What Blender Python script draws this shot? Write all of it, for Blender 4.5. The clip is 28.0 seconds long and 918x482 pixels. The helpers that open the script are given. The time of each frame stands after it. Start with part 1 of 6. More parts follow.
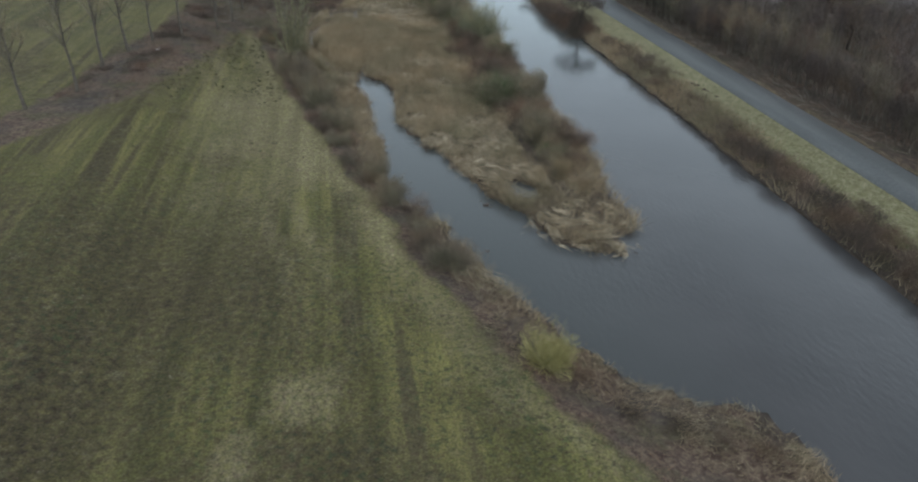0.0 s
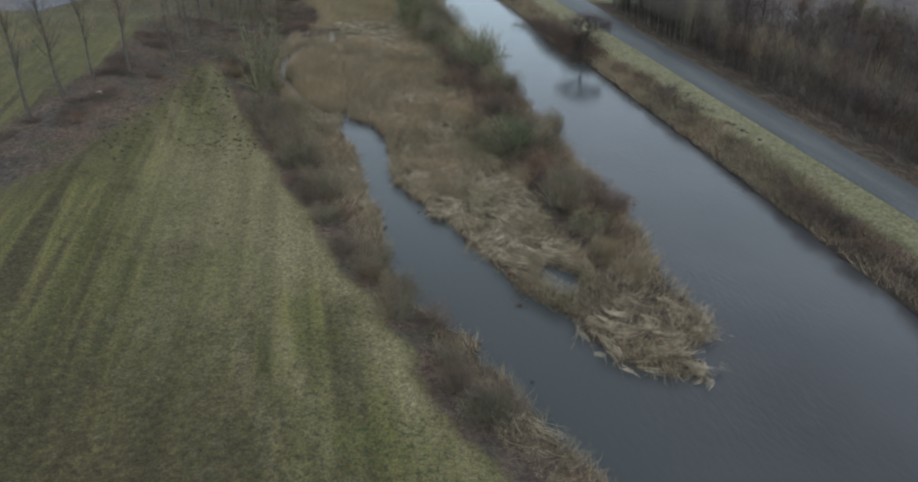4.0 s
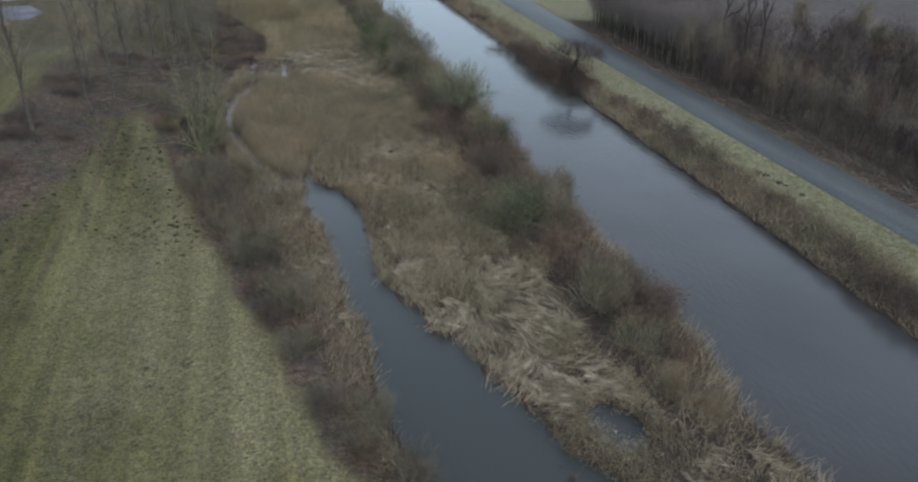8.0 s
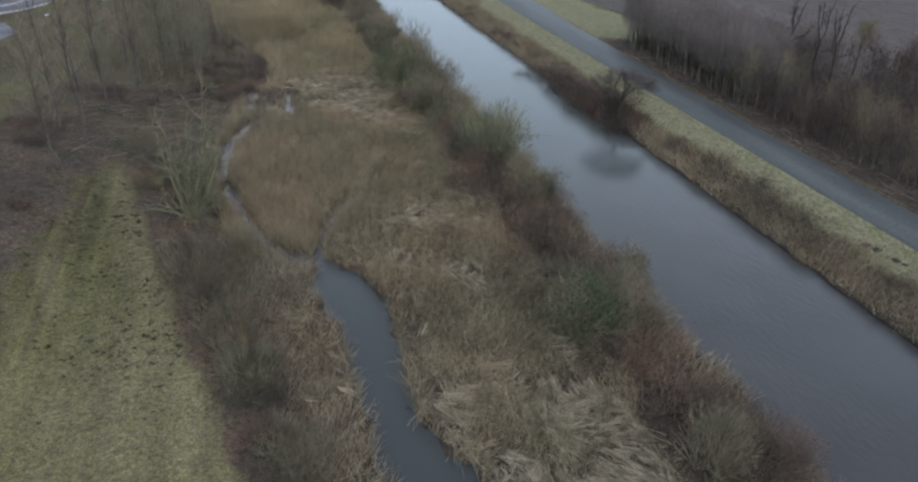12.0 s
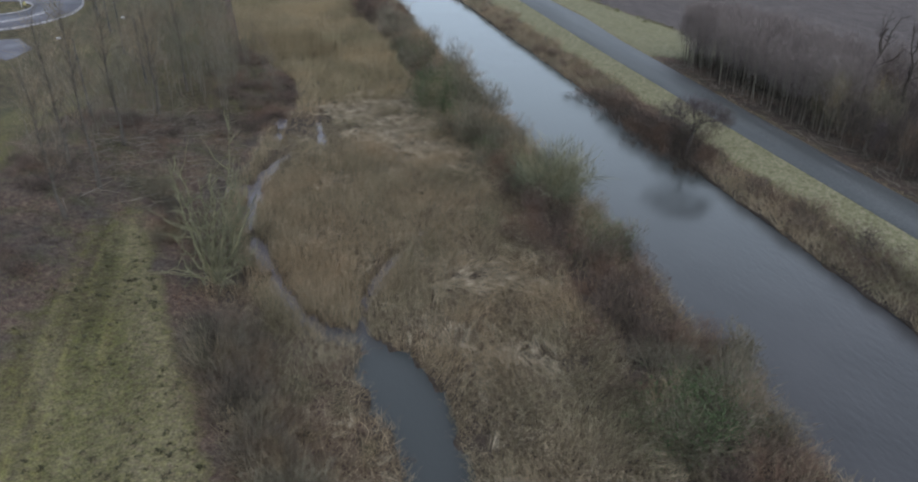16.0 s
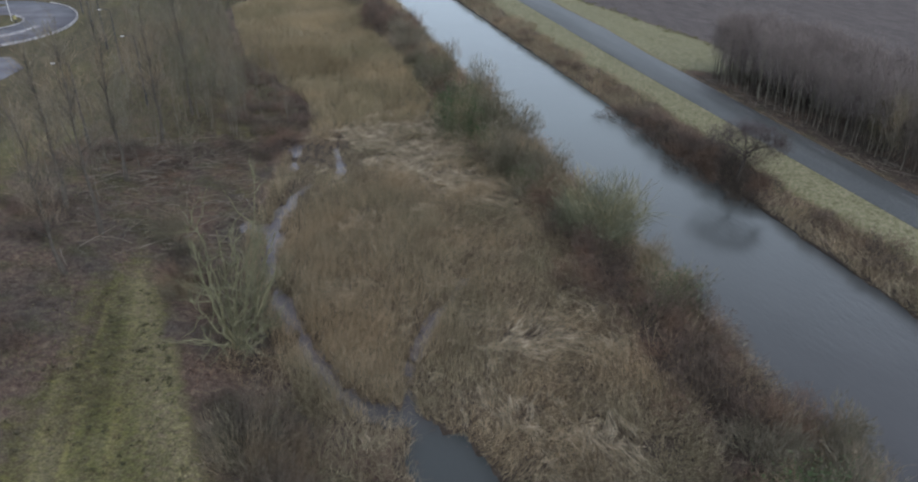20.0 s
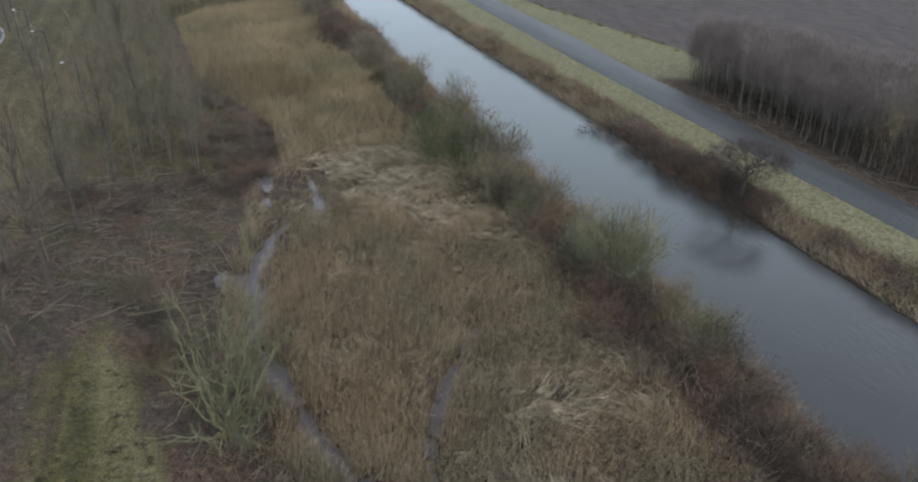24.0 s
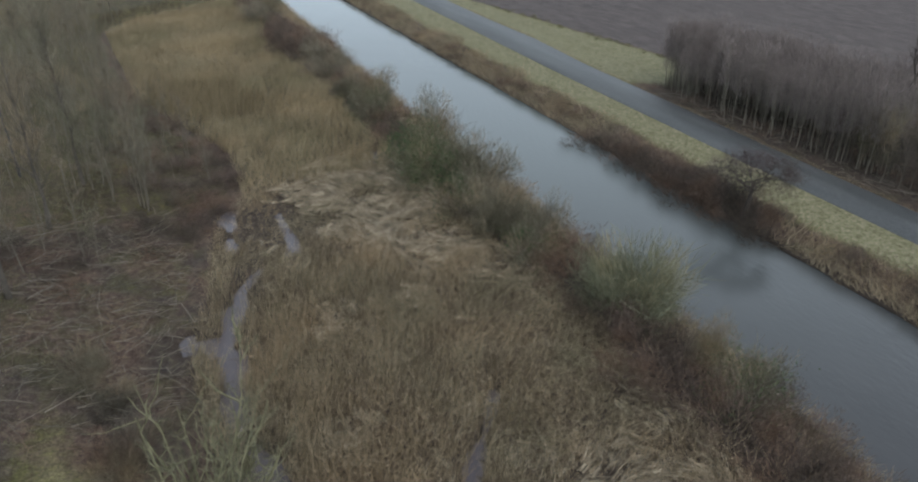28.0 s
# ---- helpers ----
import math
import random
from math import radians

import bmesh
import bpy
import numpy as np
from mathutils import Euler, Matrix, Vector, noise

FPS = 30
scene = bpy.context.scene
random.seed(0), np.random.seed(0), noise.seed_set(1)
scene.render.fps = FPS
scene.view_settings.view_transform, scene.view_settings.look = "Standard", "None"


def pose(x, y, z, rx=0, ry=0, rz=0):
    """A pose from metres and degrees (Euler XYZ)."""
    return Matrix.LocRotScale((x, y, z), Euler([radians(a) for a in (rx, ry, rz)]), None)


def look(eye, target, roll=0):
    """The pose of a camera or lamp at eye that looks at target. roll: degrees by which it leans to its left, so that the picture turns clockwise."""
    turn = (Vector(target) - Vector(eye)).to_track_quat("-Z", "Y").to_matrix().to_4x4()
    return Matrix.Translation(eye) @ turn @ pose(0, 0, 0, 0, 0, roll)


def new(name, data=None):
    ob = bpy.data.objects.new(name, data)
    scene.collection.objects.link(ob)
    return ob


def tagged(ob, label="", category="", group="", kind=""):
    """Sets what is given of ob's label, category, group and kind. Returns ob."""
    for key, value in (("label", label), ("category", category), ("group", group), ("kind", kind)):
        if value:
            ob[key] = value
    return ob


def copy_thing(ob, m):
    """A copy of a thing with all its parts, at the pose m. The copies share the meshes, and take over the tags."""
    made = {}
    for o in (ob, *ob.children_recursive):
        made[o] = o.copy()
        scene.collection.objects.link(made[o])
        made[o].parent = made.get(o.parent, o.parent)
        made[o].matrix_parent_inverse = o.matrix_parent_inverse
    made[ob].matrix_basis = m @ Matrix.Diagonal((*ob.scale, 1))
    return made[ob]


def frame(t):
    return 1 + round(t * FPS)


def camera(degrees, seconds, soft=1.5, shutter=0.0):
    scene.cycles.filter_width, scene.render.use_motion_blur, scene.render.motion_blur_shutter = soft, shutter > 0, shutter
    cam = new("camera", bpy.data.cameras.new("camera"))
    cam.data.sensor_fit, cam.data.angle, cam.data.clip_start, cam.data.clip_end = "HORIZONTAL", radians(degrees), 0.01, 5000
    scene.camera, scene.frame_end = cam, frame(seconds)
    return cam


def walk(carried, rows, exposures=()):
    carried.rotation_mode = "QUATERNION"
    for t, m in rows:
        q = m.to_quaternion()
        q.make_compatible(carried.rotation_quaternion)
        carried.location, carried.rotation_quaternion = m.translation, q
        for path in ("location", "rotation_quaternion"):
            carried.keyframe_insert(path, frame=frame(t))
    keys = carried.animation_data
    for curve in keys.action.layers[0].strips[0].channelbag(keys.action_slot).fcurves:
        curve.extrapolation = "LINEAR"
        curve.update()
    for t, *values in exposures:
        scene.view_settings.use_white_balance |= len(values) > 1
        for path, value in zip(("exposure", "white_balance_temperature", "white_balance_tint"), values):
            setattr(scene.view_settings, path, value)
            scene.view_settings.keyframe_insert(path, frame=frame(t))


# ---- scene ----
cam = camera(69.3, 28.0, soft=2.2)
METRES, EYE, TILT, LEAN, TURN = 57.8, 20.0, 0.0, 0.0, -11.3
ROWS = [
    (0.0, 0.0, 0.0, 0.0, 1.43, -30.98, -2.38),
    (0.5, -0.0085, 0.022, -0.0004, 0.32, -30.97, -2.39),
    (1.0, -0.0162, 0.0424, -0.0006, -0.67, -30.93, -2.41),
    (1.5, -0.0256, 0.0685, -0.0003, -1.28, -30.91, -2.44),
    (2.0, -0.0322, 0.0896, -0.0005, -1.42, -30.86, -2.48),
    (2.5, -0.0384, 0.113, -0.0, -1.42, -30.85, -2.5),
    (3.0, -0.0437, 0.138, 0.0003, -1.43, -30.86, -2.55),
    (3.5, -0.0494, 0.1656, 0.0007, -1.43, -30.84, -2.58),
    (4.0, -0.0538, 0.1894, 0.001, -1.42, -30.84, -2.61),
    (4.5, -0.0591, 0.2147, 0.0009, -1.44, -30.84, -2.63),
    (6.5, -0.0801, 0.3132, 0.0002, -3.56, -30.65, -2.64),
    (7.0, -0.0851, 0.3376, 0.0002, -4.45, -30.55, -2.62),
    (7.5, -0.0896, 0.3617, 0.0004, -5.23, -30.48, -2.63),
    (8.0, -0.094, 0.386, 0.0006, -6.01, -30.41, -2.62),
    (8.5, -0.0981, 0.4126, 0.0008, -6.58, -30.38, -2.64),
    (9.0, -0.1011, 0.4359, 0.0011, -6.74, -30.39, -2.66),
    (9.5, -0.104, 0.4608, 0.0015, -6.74, -30.4, -2.66),
    (10.0, -0.1062, 0.4848, 0.0018, -6.71, -30.43, -2.67),
    (10.5, -0.1095, 0.5073, 0.002, -6.71, -30.44, -2.7),
    (11.0, -0.1129, 0.5283, 0.0017, -6.7, -30.46, -2.67),
    (11.5, -0.1171, 0.5477, 0.0015, -6.57, -30.47, -2.7),
    (12.0, -0.121, 0.566, 0.002, -5.94, -30.51, -2.72),
    (12.5, -0.1246, 0.5835, 0.0019, -5.47, -30.53, -2.7),
    (13.0, -0.1286, 0.6002, 0.0022, -5.24, -30.56, -2.71),
    (13.5, -0.1323, 0.6167, 0.0023, -4.98, -30.58, -2.68),
    (15.5, -0.1487, 0.6751, 0.0027, -4.35, -30.49, -2.58),
    (16.0, -0.1531, 0.6874, 0.0028, -4.35, -30.46, -2.55),
    (16.5, -0.1579, 0.6994, 0.0028, -4.34, -30.43, -2.51),
    (17.0, -0.1635, 0.7109, 0.0028, -4.36, -30.39, -2.52),
    (17.5, -0.1689, 0.7226, 0.003, -4.35, -30.38, -2.51),
    (18.0, -0.1744, 0.7343, 0.0028, -4.34, -30.35, -2.47),
    (18.5, -0.1801, 0.7458, 0.0027, -4.33, -30.31, -2.46),
    (19.0, -0.1849, 0.7562, 0.0023, -4.32, -30.28, -2.42),
    (19.5, -0.1907, 0.7671, 0.0022, -4.33, -30.28, -2.42),
    (20.0, -0.1953, 0.7778, 0.002, -5.03, -30.25, -2.36),
    (20.5, -0.1998, 0.7877, 0.002, -7.32, -30.15, -2.25),
    (21.0, -0.2056, 0.7975, 0.0023, -9.83, -30.07, -2.2),
    (21.5, -0.2121, 0.8074, 0.0027, -10.19, -30.07, -2.26),
    (23.5, -0.233, 0.8486, 0.0038, -10.08, -30.04, -2.31),
    (24.0, -0.2372, 0.8587, 0.0043, -10.06, -30.02, -2.31),
    (24.5, -0.2422, 0.8699, 0.0048, -10.04, -30.02, -2.33),
    (25.0, -0.2458, 0.8813, 0.0055, -10.55, -29.98, -2.26),
    (25.5, -0.2491, 0.894, 0.0063, -13.79, -29.91, -2.12),
    (26.0, -0.2546, 0.9057, 0.0064, -15.4, -29.86, -2.17),
    (26.5, -0.2591, 0.9181, 0.0068, -15.6, -29.89, -2.22),
    (27.0, -0.2628, 0.9295, 0.0062, -15.58, -29.91, -2.24),
    (27.5, -0.2667, 0.9437, 0.0022, -15.54, -29.92, -2.27),
    (28.0, -0.2696, 0.955, -0.0013, -15.53, -29.96, -2.3),
]
EXPOSURE = 0.38
walk(cam, [(t, pose(0, 0, EYE, TILT, LEAN, TURN) @ pose(METRES * x, METRES * y, METRES * z, 90 + pitch, roll, yaw)) for t, x, y, z, yaw, pitch, roll in ROWS],
     exposures=((0.0, EXPOSURE - 0.05, 6260, 11), (4.0, EXPOSURE - 0.05, 6130, 12), (8.0, EXPOSURE - 0.03, 5940, 14), (13.0, EXPOSURE, 6000, 16), (20.0, EXPOSURE + 0.03, 6060, 17.5), (24.0, EXPOSURE + 0.06, 6210, 16), (28.0, EXPOSURE + 0.06, 6290, 14.5)))

# ---- light: an overcast winter afternoon ----
world = bpy.data.worlds.new("overcast_sky")
scene.world = world
world.use_nodes = True
wn, wl = world.node_tree.nodes, world.node_tree.links
sky = wn.new("ShaderNodeTexSky")
sky.sky_type, sky.sun_disc = "NISHITA", False
sky.sun_elevation, sky.sun_rotation = radians(50), radians(180)
sky.air_density, sky.dust_density = 1.0, 4.0
grey = wn.new("ShaderNodeHueSaturation")
grey.inputs["Saturation"].default_value = 0.62
wl.new(sky.outputs[0], grey.inputs["Color"])
cloud = wn.new("ShaderNodeMix")
cloud.data_type = "RGBA"
cloud.inputs[0].default_value = 0.65
# cloud brightness by height, brightest midway, set to brighten the water's reflections
where = wn.new("ShaderNodeTexCoord")
split = wn.new("ShaderNodeSeparateXYZ")
wl.new(where.outputs["Generated"], split.inputs[0])
veil = wn.new("ShaderNodeValToRGB")
veil.color_ramp.elements[0].position, veil.color_ramp.elements[0].color = 0.08, (6.3, 7.7, 8.3, 1)
veil.color_ramp.elements[1].position, veil.color_ramp.elements[1].color = 0.88, (3.75, 3.8, 4.4, 1)
middle = veil.color_ramp.elements.new(0.45)
middle.color = (8.5, 9.9, 10.6, 1)
wl.new(split.outputs["Z"], veil.inputs[0])
wl.new(veil.outputs[0], cloud.inputs[7])
wl.new(grey.outputs[0], cloud.inputs[6])
wl.new(cloud.outputs[2], wn["Background"].inputs["Color"])
wn["Background"].inputs["Strength"].default_value = 0.15
sun_data = bpy.data.lights.new("sun", "SUN")
sun_data.energy, sun_data.angle, sun_data.color = 0.7, radians(60), (1.0, 0.97, 0.92)
sun = new("sun", sun_data)
sun.matrix_world = look((0, -20, 95), (0, 60, 0))


# ---- materials ----
REED_PATCHES = (0.13, [(0.33, (0.84, 0.88, 0.8)), (0.43, (0.98, 0.98, 0.92)), (0.52, (1.06, 1.02, 0.95)), (0.63, (1.16, 1.07, 0.96))])
FAR_PATCHES = (0.1, [(0.35, (0.84, 0.88, 0.8)), (0.5, (1, 1, 0.95)), (0.63, (1.14, 1.1, 1.0))])
THICKET_PATCHES = (0.11, [(0.34, (0.92, 0.98, 0.72)), (0.45, (0.94, 0.92, 1.0)), (0.54, (1.0, 0.96, 0.98)), (0.64, (1.16, 0.96, 0.84))])
SAPLING_PATCHES = (0.16, [(0.36, (0.72, 0.8, 0.66)), (0.48, (1, 1, 1)), (0.62, (1.2, 1.04, 0.94))])
TWIG_PATCHES = (0.35, [(0.36, (0.66, 0.7, 0.66)), (0.5, (1, 1, 1)), (0.62, (1.3, 1.15, 1.0))])


def material(name, stops, scale=3.0, detail=6.0, rough=0.9, bump=0.0, bump_scale=40.0, island=0.0, fine=None, stretch=(1, 1, 1), turn=0.0, specular=0.2, tint=None):
    """A natural surface: noise through colour stops, a finer noise over it, piece by piece variation and relief."""
    m = bpy.data.materials.new(name)
    m.use_nodes = True
    n, l = m.node_tree.nodes, m.node_tree.links
    bsdf = n["Principled BSDF"]
    bsdf.inputs["Roughness"].default_value = rough
    bsdf.inputs["Specular IOR Level"].default_value = specular
    geo = n.new("ShaderNodeNewGeometry")
    mapping = n.new("ShaderNodeMapping")
    mapping.inputs["Scale"].default_value = stretch
    mapping.inputs["Rotation"].default_value = (0, 0, radians(turn))
    l.new(geo.outputs["Position"], mapping.inputs["Vector"])
    tex = n.new("ShaderNodeTexNoise")
    tex.inputs["Scale"].default_value, tex.inputs["Detail"].default_value = scale, detail
    l.new(mapping.outputs[0], tex.inputs["Vector"])
    factor = tex.outputs["Fac"]
    if island:
        mix = n.new("ShaderNodeMix")
        mix.inputs[0].default_value = island
        l.new(factor, mix.inputs[2])
        l.new(geo.outputs["Random Per Island"], mix.inputs[3])
        factor = mix.outputs[0]
    ramp = n.new("ShaderNodeValToRGB")
    while len(ramp.color_ramp.elements) < len(stops):
        ramp.color_ramp.elements.new(0.5)
    for e, (p, c) in zip(ramp.color_ramp.elements, stops):
        e.position, e.color = p, (*c, 1)
    l.new(factor, ramp.inputs[0])
    colour = ramp.outputs[0]
    if fine:
        fine_scale, amount = fine
        ft = n.new("ShaderNodeTexNoise")
        ft.inputs["Scale"].default_value, ft.inputs["Detail"].default_value = fine_scale, 4
        l.new(geo.outputs["Position"], ft.inputs["Vector"])
        fr = n.new("ShaderNodeMapRange")
        fr.inputs["From Min"].default_value, fr.inputs["From Max"].default_value = 0.3, 0.7
        fr.inputs["To Min"].default_value, fr.inputs["To Max"].default_value = 1 - amount, 1 + amount
        l.new(ft.outputs["Fac"], fr.inputs["Value"])
        mul = n.new("ShaderNodeVectorMath")
        mul.operation = "SCALE"
        l.new(colour, mul.inputs[0])
        l.new(fr.outputs[0], mul.inputs["Scale"])
        colour = mul.outputs[0]
    if tint:
        # broad patches of another hue
        tint_scale, tint_stops = tint
        tn = n.new("ShaderNodeTexNoise")
        tn.inputs["Scale"].default_value, tn.inputs["Detail"].default_value = tint_scale, 4
        l.new(geo.outputs["Position"], tn.inputs["Vector"])
        tr = n.new("ShaderNodeValToRGB")
        while len(tr.color_ramp.elements) < len(tint_stops):
            tr.color_ramp.elements.new(0.5)
        for e, (p, c) in zip(tr.color_ramp.elements, tint_stops):
            e.position, e.color = p, (*c, 1)
        l.new(tn.outputs["Fac"], tr.inputs[0])
        tm = n.new("ShaderNodeVectorMath")
        tm.operation = "MULTIPLY"
        l.new(colour, tm.inputs[0])
        l.new(tr.outputs[0], tm.inputs[1])
        colour = tm.outputs[0]
    l.new(colour, bsdf.inputs["Base Color"])
    if bump:
        bt = n.new("ShaderNodeTexNoise")
        bt.inputs["Scale"].default_value, bt.inputs["Detail"].default_value = bump_scale, 5
        l.new(geo.outputs["Position"], bt.inputs["Vector"])
        bn = n.new("ShaderNodeBump")
        bn.inputs["Strength"].default_value, bn.inputs["Distance"].default_value = 0.8, bump
        l.new(bt.outputs["Fac"], bn.inputs["Height"])
        l.new(bn.outputs[0], bsdf.inputs["Normal"])
    return m


def ground_material():
    """Turf, leaf litter, wet mud and ploughed soil, laid out by the plan's soil map in the mesh's attributes."""
    m = bpy.data.materials.new("ground_soils")
    m.use_nodes = True
    n, l = m.node_tree.nodes, m.node_tree.links
    bsdf = n["Principled BSDF"]
    bsdf.inputs["Roughness"].default_value = 0.95
    bsdf.inputs["Specular IOR Level"].default_value = 0.15
    geo = n.new("ShaderNodeNewGeometry")

    def noise_at(scale, detail, stretch=(1, 1, 1), turn=0.0):
        mp = n.new("ShaderNodeMapping")
        mp.inputs["Scale"].default_value = stretch
        mp.inputs["Rotation"].default_value = (0, 0, radians(turn))
        l.new(geo.outputs["Position"], mp.inputs["Vector"])
        tx = n.new("ShaderNodeTexNoise")
        tx.inputs["Scale"].default_value, tx.inputs["Detail"].default_value = scale, detail
        l.new(mp.outputs[0], tx.inputs["Vector"])
        return tx.outputs["Fac"]

    def ramp(fac, stops):
        r = n.new("ShaderNodeValToRGB")
        while len(r.color_ramp.elements) < len(stops):
            r.color_ramp.elements.new(0.5)
        for e, (p, c) in zip(r.color_ramp.elements, stops):
            e.position, e.color = p, (*c, 1)
        l.new(fac, r.inputs[0])
        return r.outputs[0]

    def blend(fac, a, b):
        x = n.new("ShaderNodeMix")
        x.data_type = "RGBA"
        l.new(fac, x.inputs[0])
        l.new(a, x.inputs[6])
        l.new(b, x.inputs[7])
        return x.outputs[2]

    def attribute(name):
        a = n.new("ShaderNodeAttribute")
        a.attribute_name = name
        return a.outputs["Fac"]

    def sharpen(name, width=0.25):
        """The attribute with a ragged edge."""
        add = n.new("ShaderNodeMath")
        add.operation = "MULTIPLY_ADD"
        l.new(noise_at(1.4, 5), add.inputs[0])
        add.inputs[1].default_value = 0.9
        l.new(attribute(name), add.inputs[2])
        r = n.new("ShaderNodeMapRange")
        r.inputs["From Min"].default_value, r.inputs["From Max"].default_value = 0.95 - width, 0.95 + width
        l.new(add.outputs[0], r.inputs["Value"])
        return r.outputs[0]

    # turf: mowing lines along the field, patches, tufts
    lines = ramp(noise_at(0.75, 3.0, (1, 0.035, 1), -8), GRASS_LINES)
    patches = ramp(noise_at(0.16, 5.0), GRASS_PATCHES)
    wear = n.new("ShaderNodeMapRange")
    wear.inputs["From Min"].default_value, wear.inputs["From Max"].default_value = 0.42, 0.62
    l.new(noise_at(0.22, 6.0), wear.inputs["Value"])
    turf = blend(wear.outputs[0], lines, patches)
    turf = blend(sharpen("brown", 0.5), turf, ramp(noise_at(2.4, 8.0), GRASS_BROWN))
    pale = ramp(noise_at(5.2, 8.0), GRASS_PALE)
    turf = blend(sharpen("pale", 0.45), turf, pale)
    ruts = n.new("ShaderNodeMapRange")
    ruts.inputs["From Min"].default_value, ruts.inputs["From Max"].default_value = 0.36, 0.62
    ruts.inputs["To Min"].default_value, ruts.inputs["To Max"].default_value = 0.84, 1.13
    l.new(noise_at(0.8, 2.5, (1, 0.018, 1), -8), ruts.inputs["Value"])
    rutted = n.new("ShaderNodeVectorMath")
    rutted.operation = "SCALE"
    l.new(turf, rutted.inputs[0])
    l.new(ruts.outputs[0], rutted.inputs["Scale"])
    turf = rutted.outputs[0]
    tufts = n.new("ShaderNodeVectorMath")
    tufts.operation = "MULTIPLY"
    l.new(turf, tufts.inputs[0])
    l.new(ramp(noise_at(4.5, 7.0), [(0.34, (0.8, 0.73, 0.8)), (0.5, (1, 1, 1)), (0.66, (1.13, 1.13, 1.0))]), tufts.inputs[1])
    turf = tufts.outputs[0]
    # weed rosettes and dead tufts
    weeds = blend(ramp(noise_at(3.6, 5.0), [(0.53, (0, 0, 0)), (0.66, (0.75, 0.75, 0.75))]), turf, ramp(noise_at(1.3, 3.0), GRASS_WEED))
    turf = blend(attribute("weedy"), turf, weeds)
    flecks = n.new("ShaderNodeMath")
    flecks.operation = "MULTIPLY"
    l.new(ramp(noise_at(6.5, 4.0), [(0.6, (0, 0, 0)), (0.7, (0.8, 0.8, 0.8))]), flecks.inputs[0])
    l.new(ramp(noise_at(0.5, 4.0), [(0.42, (0.1, 0.1, 0.1)), (0.62, (0.8, 0.8, 0.8))]), flecks.inputs[1])
    turf = blend(flecks.outputs[0], turf, ramp(noise_at(3.0, 3.0), GRASS_FLECK))
    # small dark leaves and bare spots, thicker in patches
    spots = n.new("ShaderNodeMath")
    spots.operation = "MULTIPLY"
    l.new(ramp(noise_at(6.0, 2.5, (1, 1.6, 1)), [(0.61, (0, 0, 0)), (0.68, (0.85, 0.85, 0.85))]), spots.inputs[0])
    l.new(ramp(noise_at(0.45, 5.0), [(0.38, (0.25, 0.25, 0.25)), (0.6, (1, 1, 1))]), spots.inputs[1])
    turf = blend(spots.outputs[0], turf, ramp(noise_at(2.0, 3.0), GRASS_SPOT))
    bright = ramp(noise_at(3.6, 8.0), GRASS_BRIGHT)
    turf = blend(sharpen("bright", 0.4), turf, bright)
    litter = blend(ramp(noise_at(0.35, 5.0), [(0.34, (0, 0, 0)), (0.54, (1, 1, 1))]), ramp(noise_at(2.6, 9.0), LITTER), ramp(noise_at(3.4, 9.0), LITTER_RUSSET))
    litter = blend(ramp(noise_at(0.55, 6.0), [(0.5, (0, 0, 0)), (0.66, (0.65, 0.65, 0.65))]), litter, ramp(noise_at(3.0, 6.0), LITTER_MOSS))
    mud = ramp(noise_at(2.5, 6.0), MUD)
    soil = ramp(noise_at(1.1, 9.0, (1, 0.35, 1), 25), SOIL)
    c = blend(sharpen("litter"), turf, litter)
    c = blend(sharpen("mud", 0.15), c, mud)
    c = blend(sharpen("soil"), c, soil)
    speck = n.new("ShaderNodeMapRange")
    speck.inputs["From Min"].default_value, speck.inputs["From Max"].default_value = 0.3, 0.7
    speck.inputs["To Min"].default_value, speck.inputs["To Max"].default_value = 0.6, 1.31
    l.new(noise_at(11.0, 8.0), speck.inputs["Value"])
    mul = n.new("ShaderNodeVectorMath")
    mul.operation = "SCALE"
    l.new(c, mul.inputs[0])
    l.new(speck.outputs[0], mul.inputs["Scale"])
    l.new(mul.outputs[0], bsdf.inputs["Base Color"])
    bn = n.new("ShaderNodeBump")
    bn.inputs["Strength"].default_value, bn.inputs["Distance"].default_value = 0.9, 0.12
    l.new(noise_at(5.0, 8.0), bn.inputs["Height"])
    l.new(bn.outputs[0], bsdf.inputs["Normal"])
    return m


GRASS_LINES = [(0.36, (0.051, 0.054, 0.022)), (0.46, (0.076, 0.077, 0.029)), (0.54, (0.112, 0.108, 0.041)), (0.64, (0.054, 0.049, 0.026))]
GRASS_PATCHES = [(0.3, (0.050, 0.044, 0.023)), (0.5, (0.070, 0.069, 0.027)), (0.7, (0.088, 0.093, 0.032))]
GRASS_BROWN = [(0.32, (0.034, 0.029, 0.018)), (0.5, (0.054, 0.048, 0.026)), (0.68, (0.079, 0.07, 0.034))]
GRASS_PALE = [(0.3, (0.106, 0.102, 0.052)), (0.5, (0.138, 0.128, 0.068)), (0.72, (0.182, 0.161, 0.1))]
GRASS_WEED = [(0.4, (0.030, 0.033, 0.020)), (0.6, (0.036, 0.050, 0.022))]
GRASS_SPOT = [(0.4, (0.03, 0.03, 0.018)), (0.6, (0.05, 0.037, 0.025))]
GRASS_FLECK = [(0.35, (0.1, 0.086, 0.052)), (0.65, (0.16, 0.138, 0.092))]
GRASS_BRIGHT = [(0.3, (0.092, 0.095, 0.050)), (0.5, (0.152, 0.150, 0.084)), (0.72, (0.218, 0.198, 0.134))]
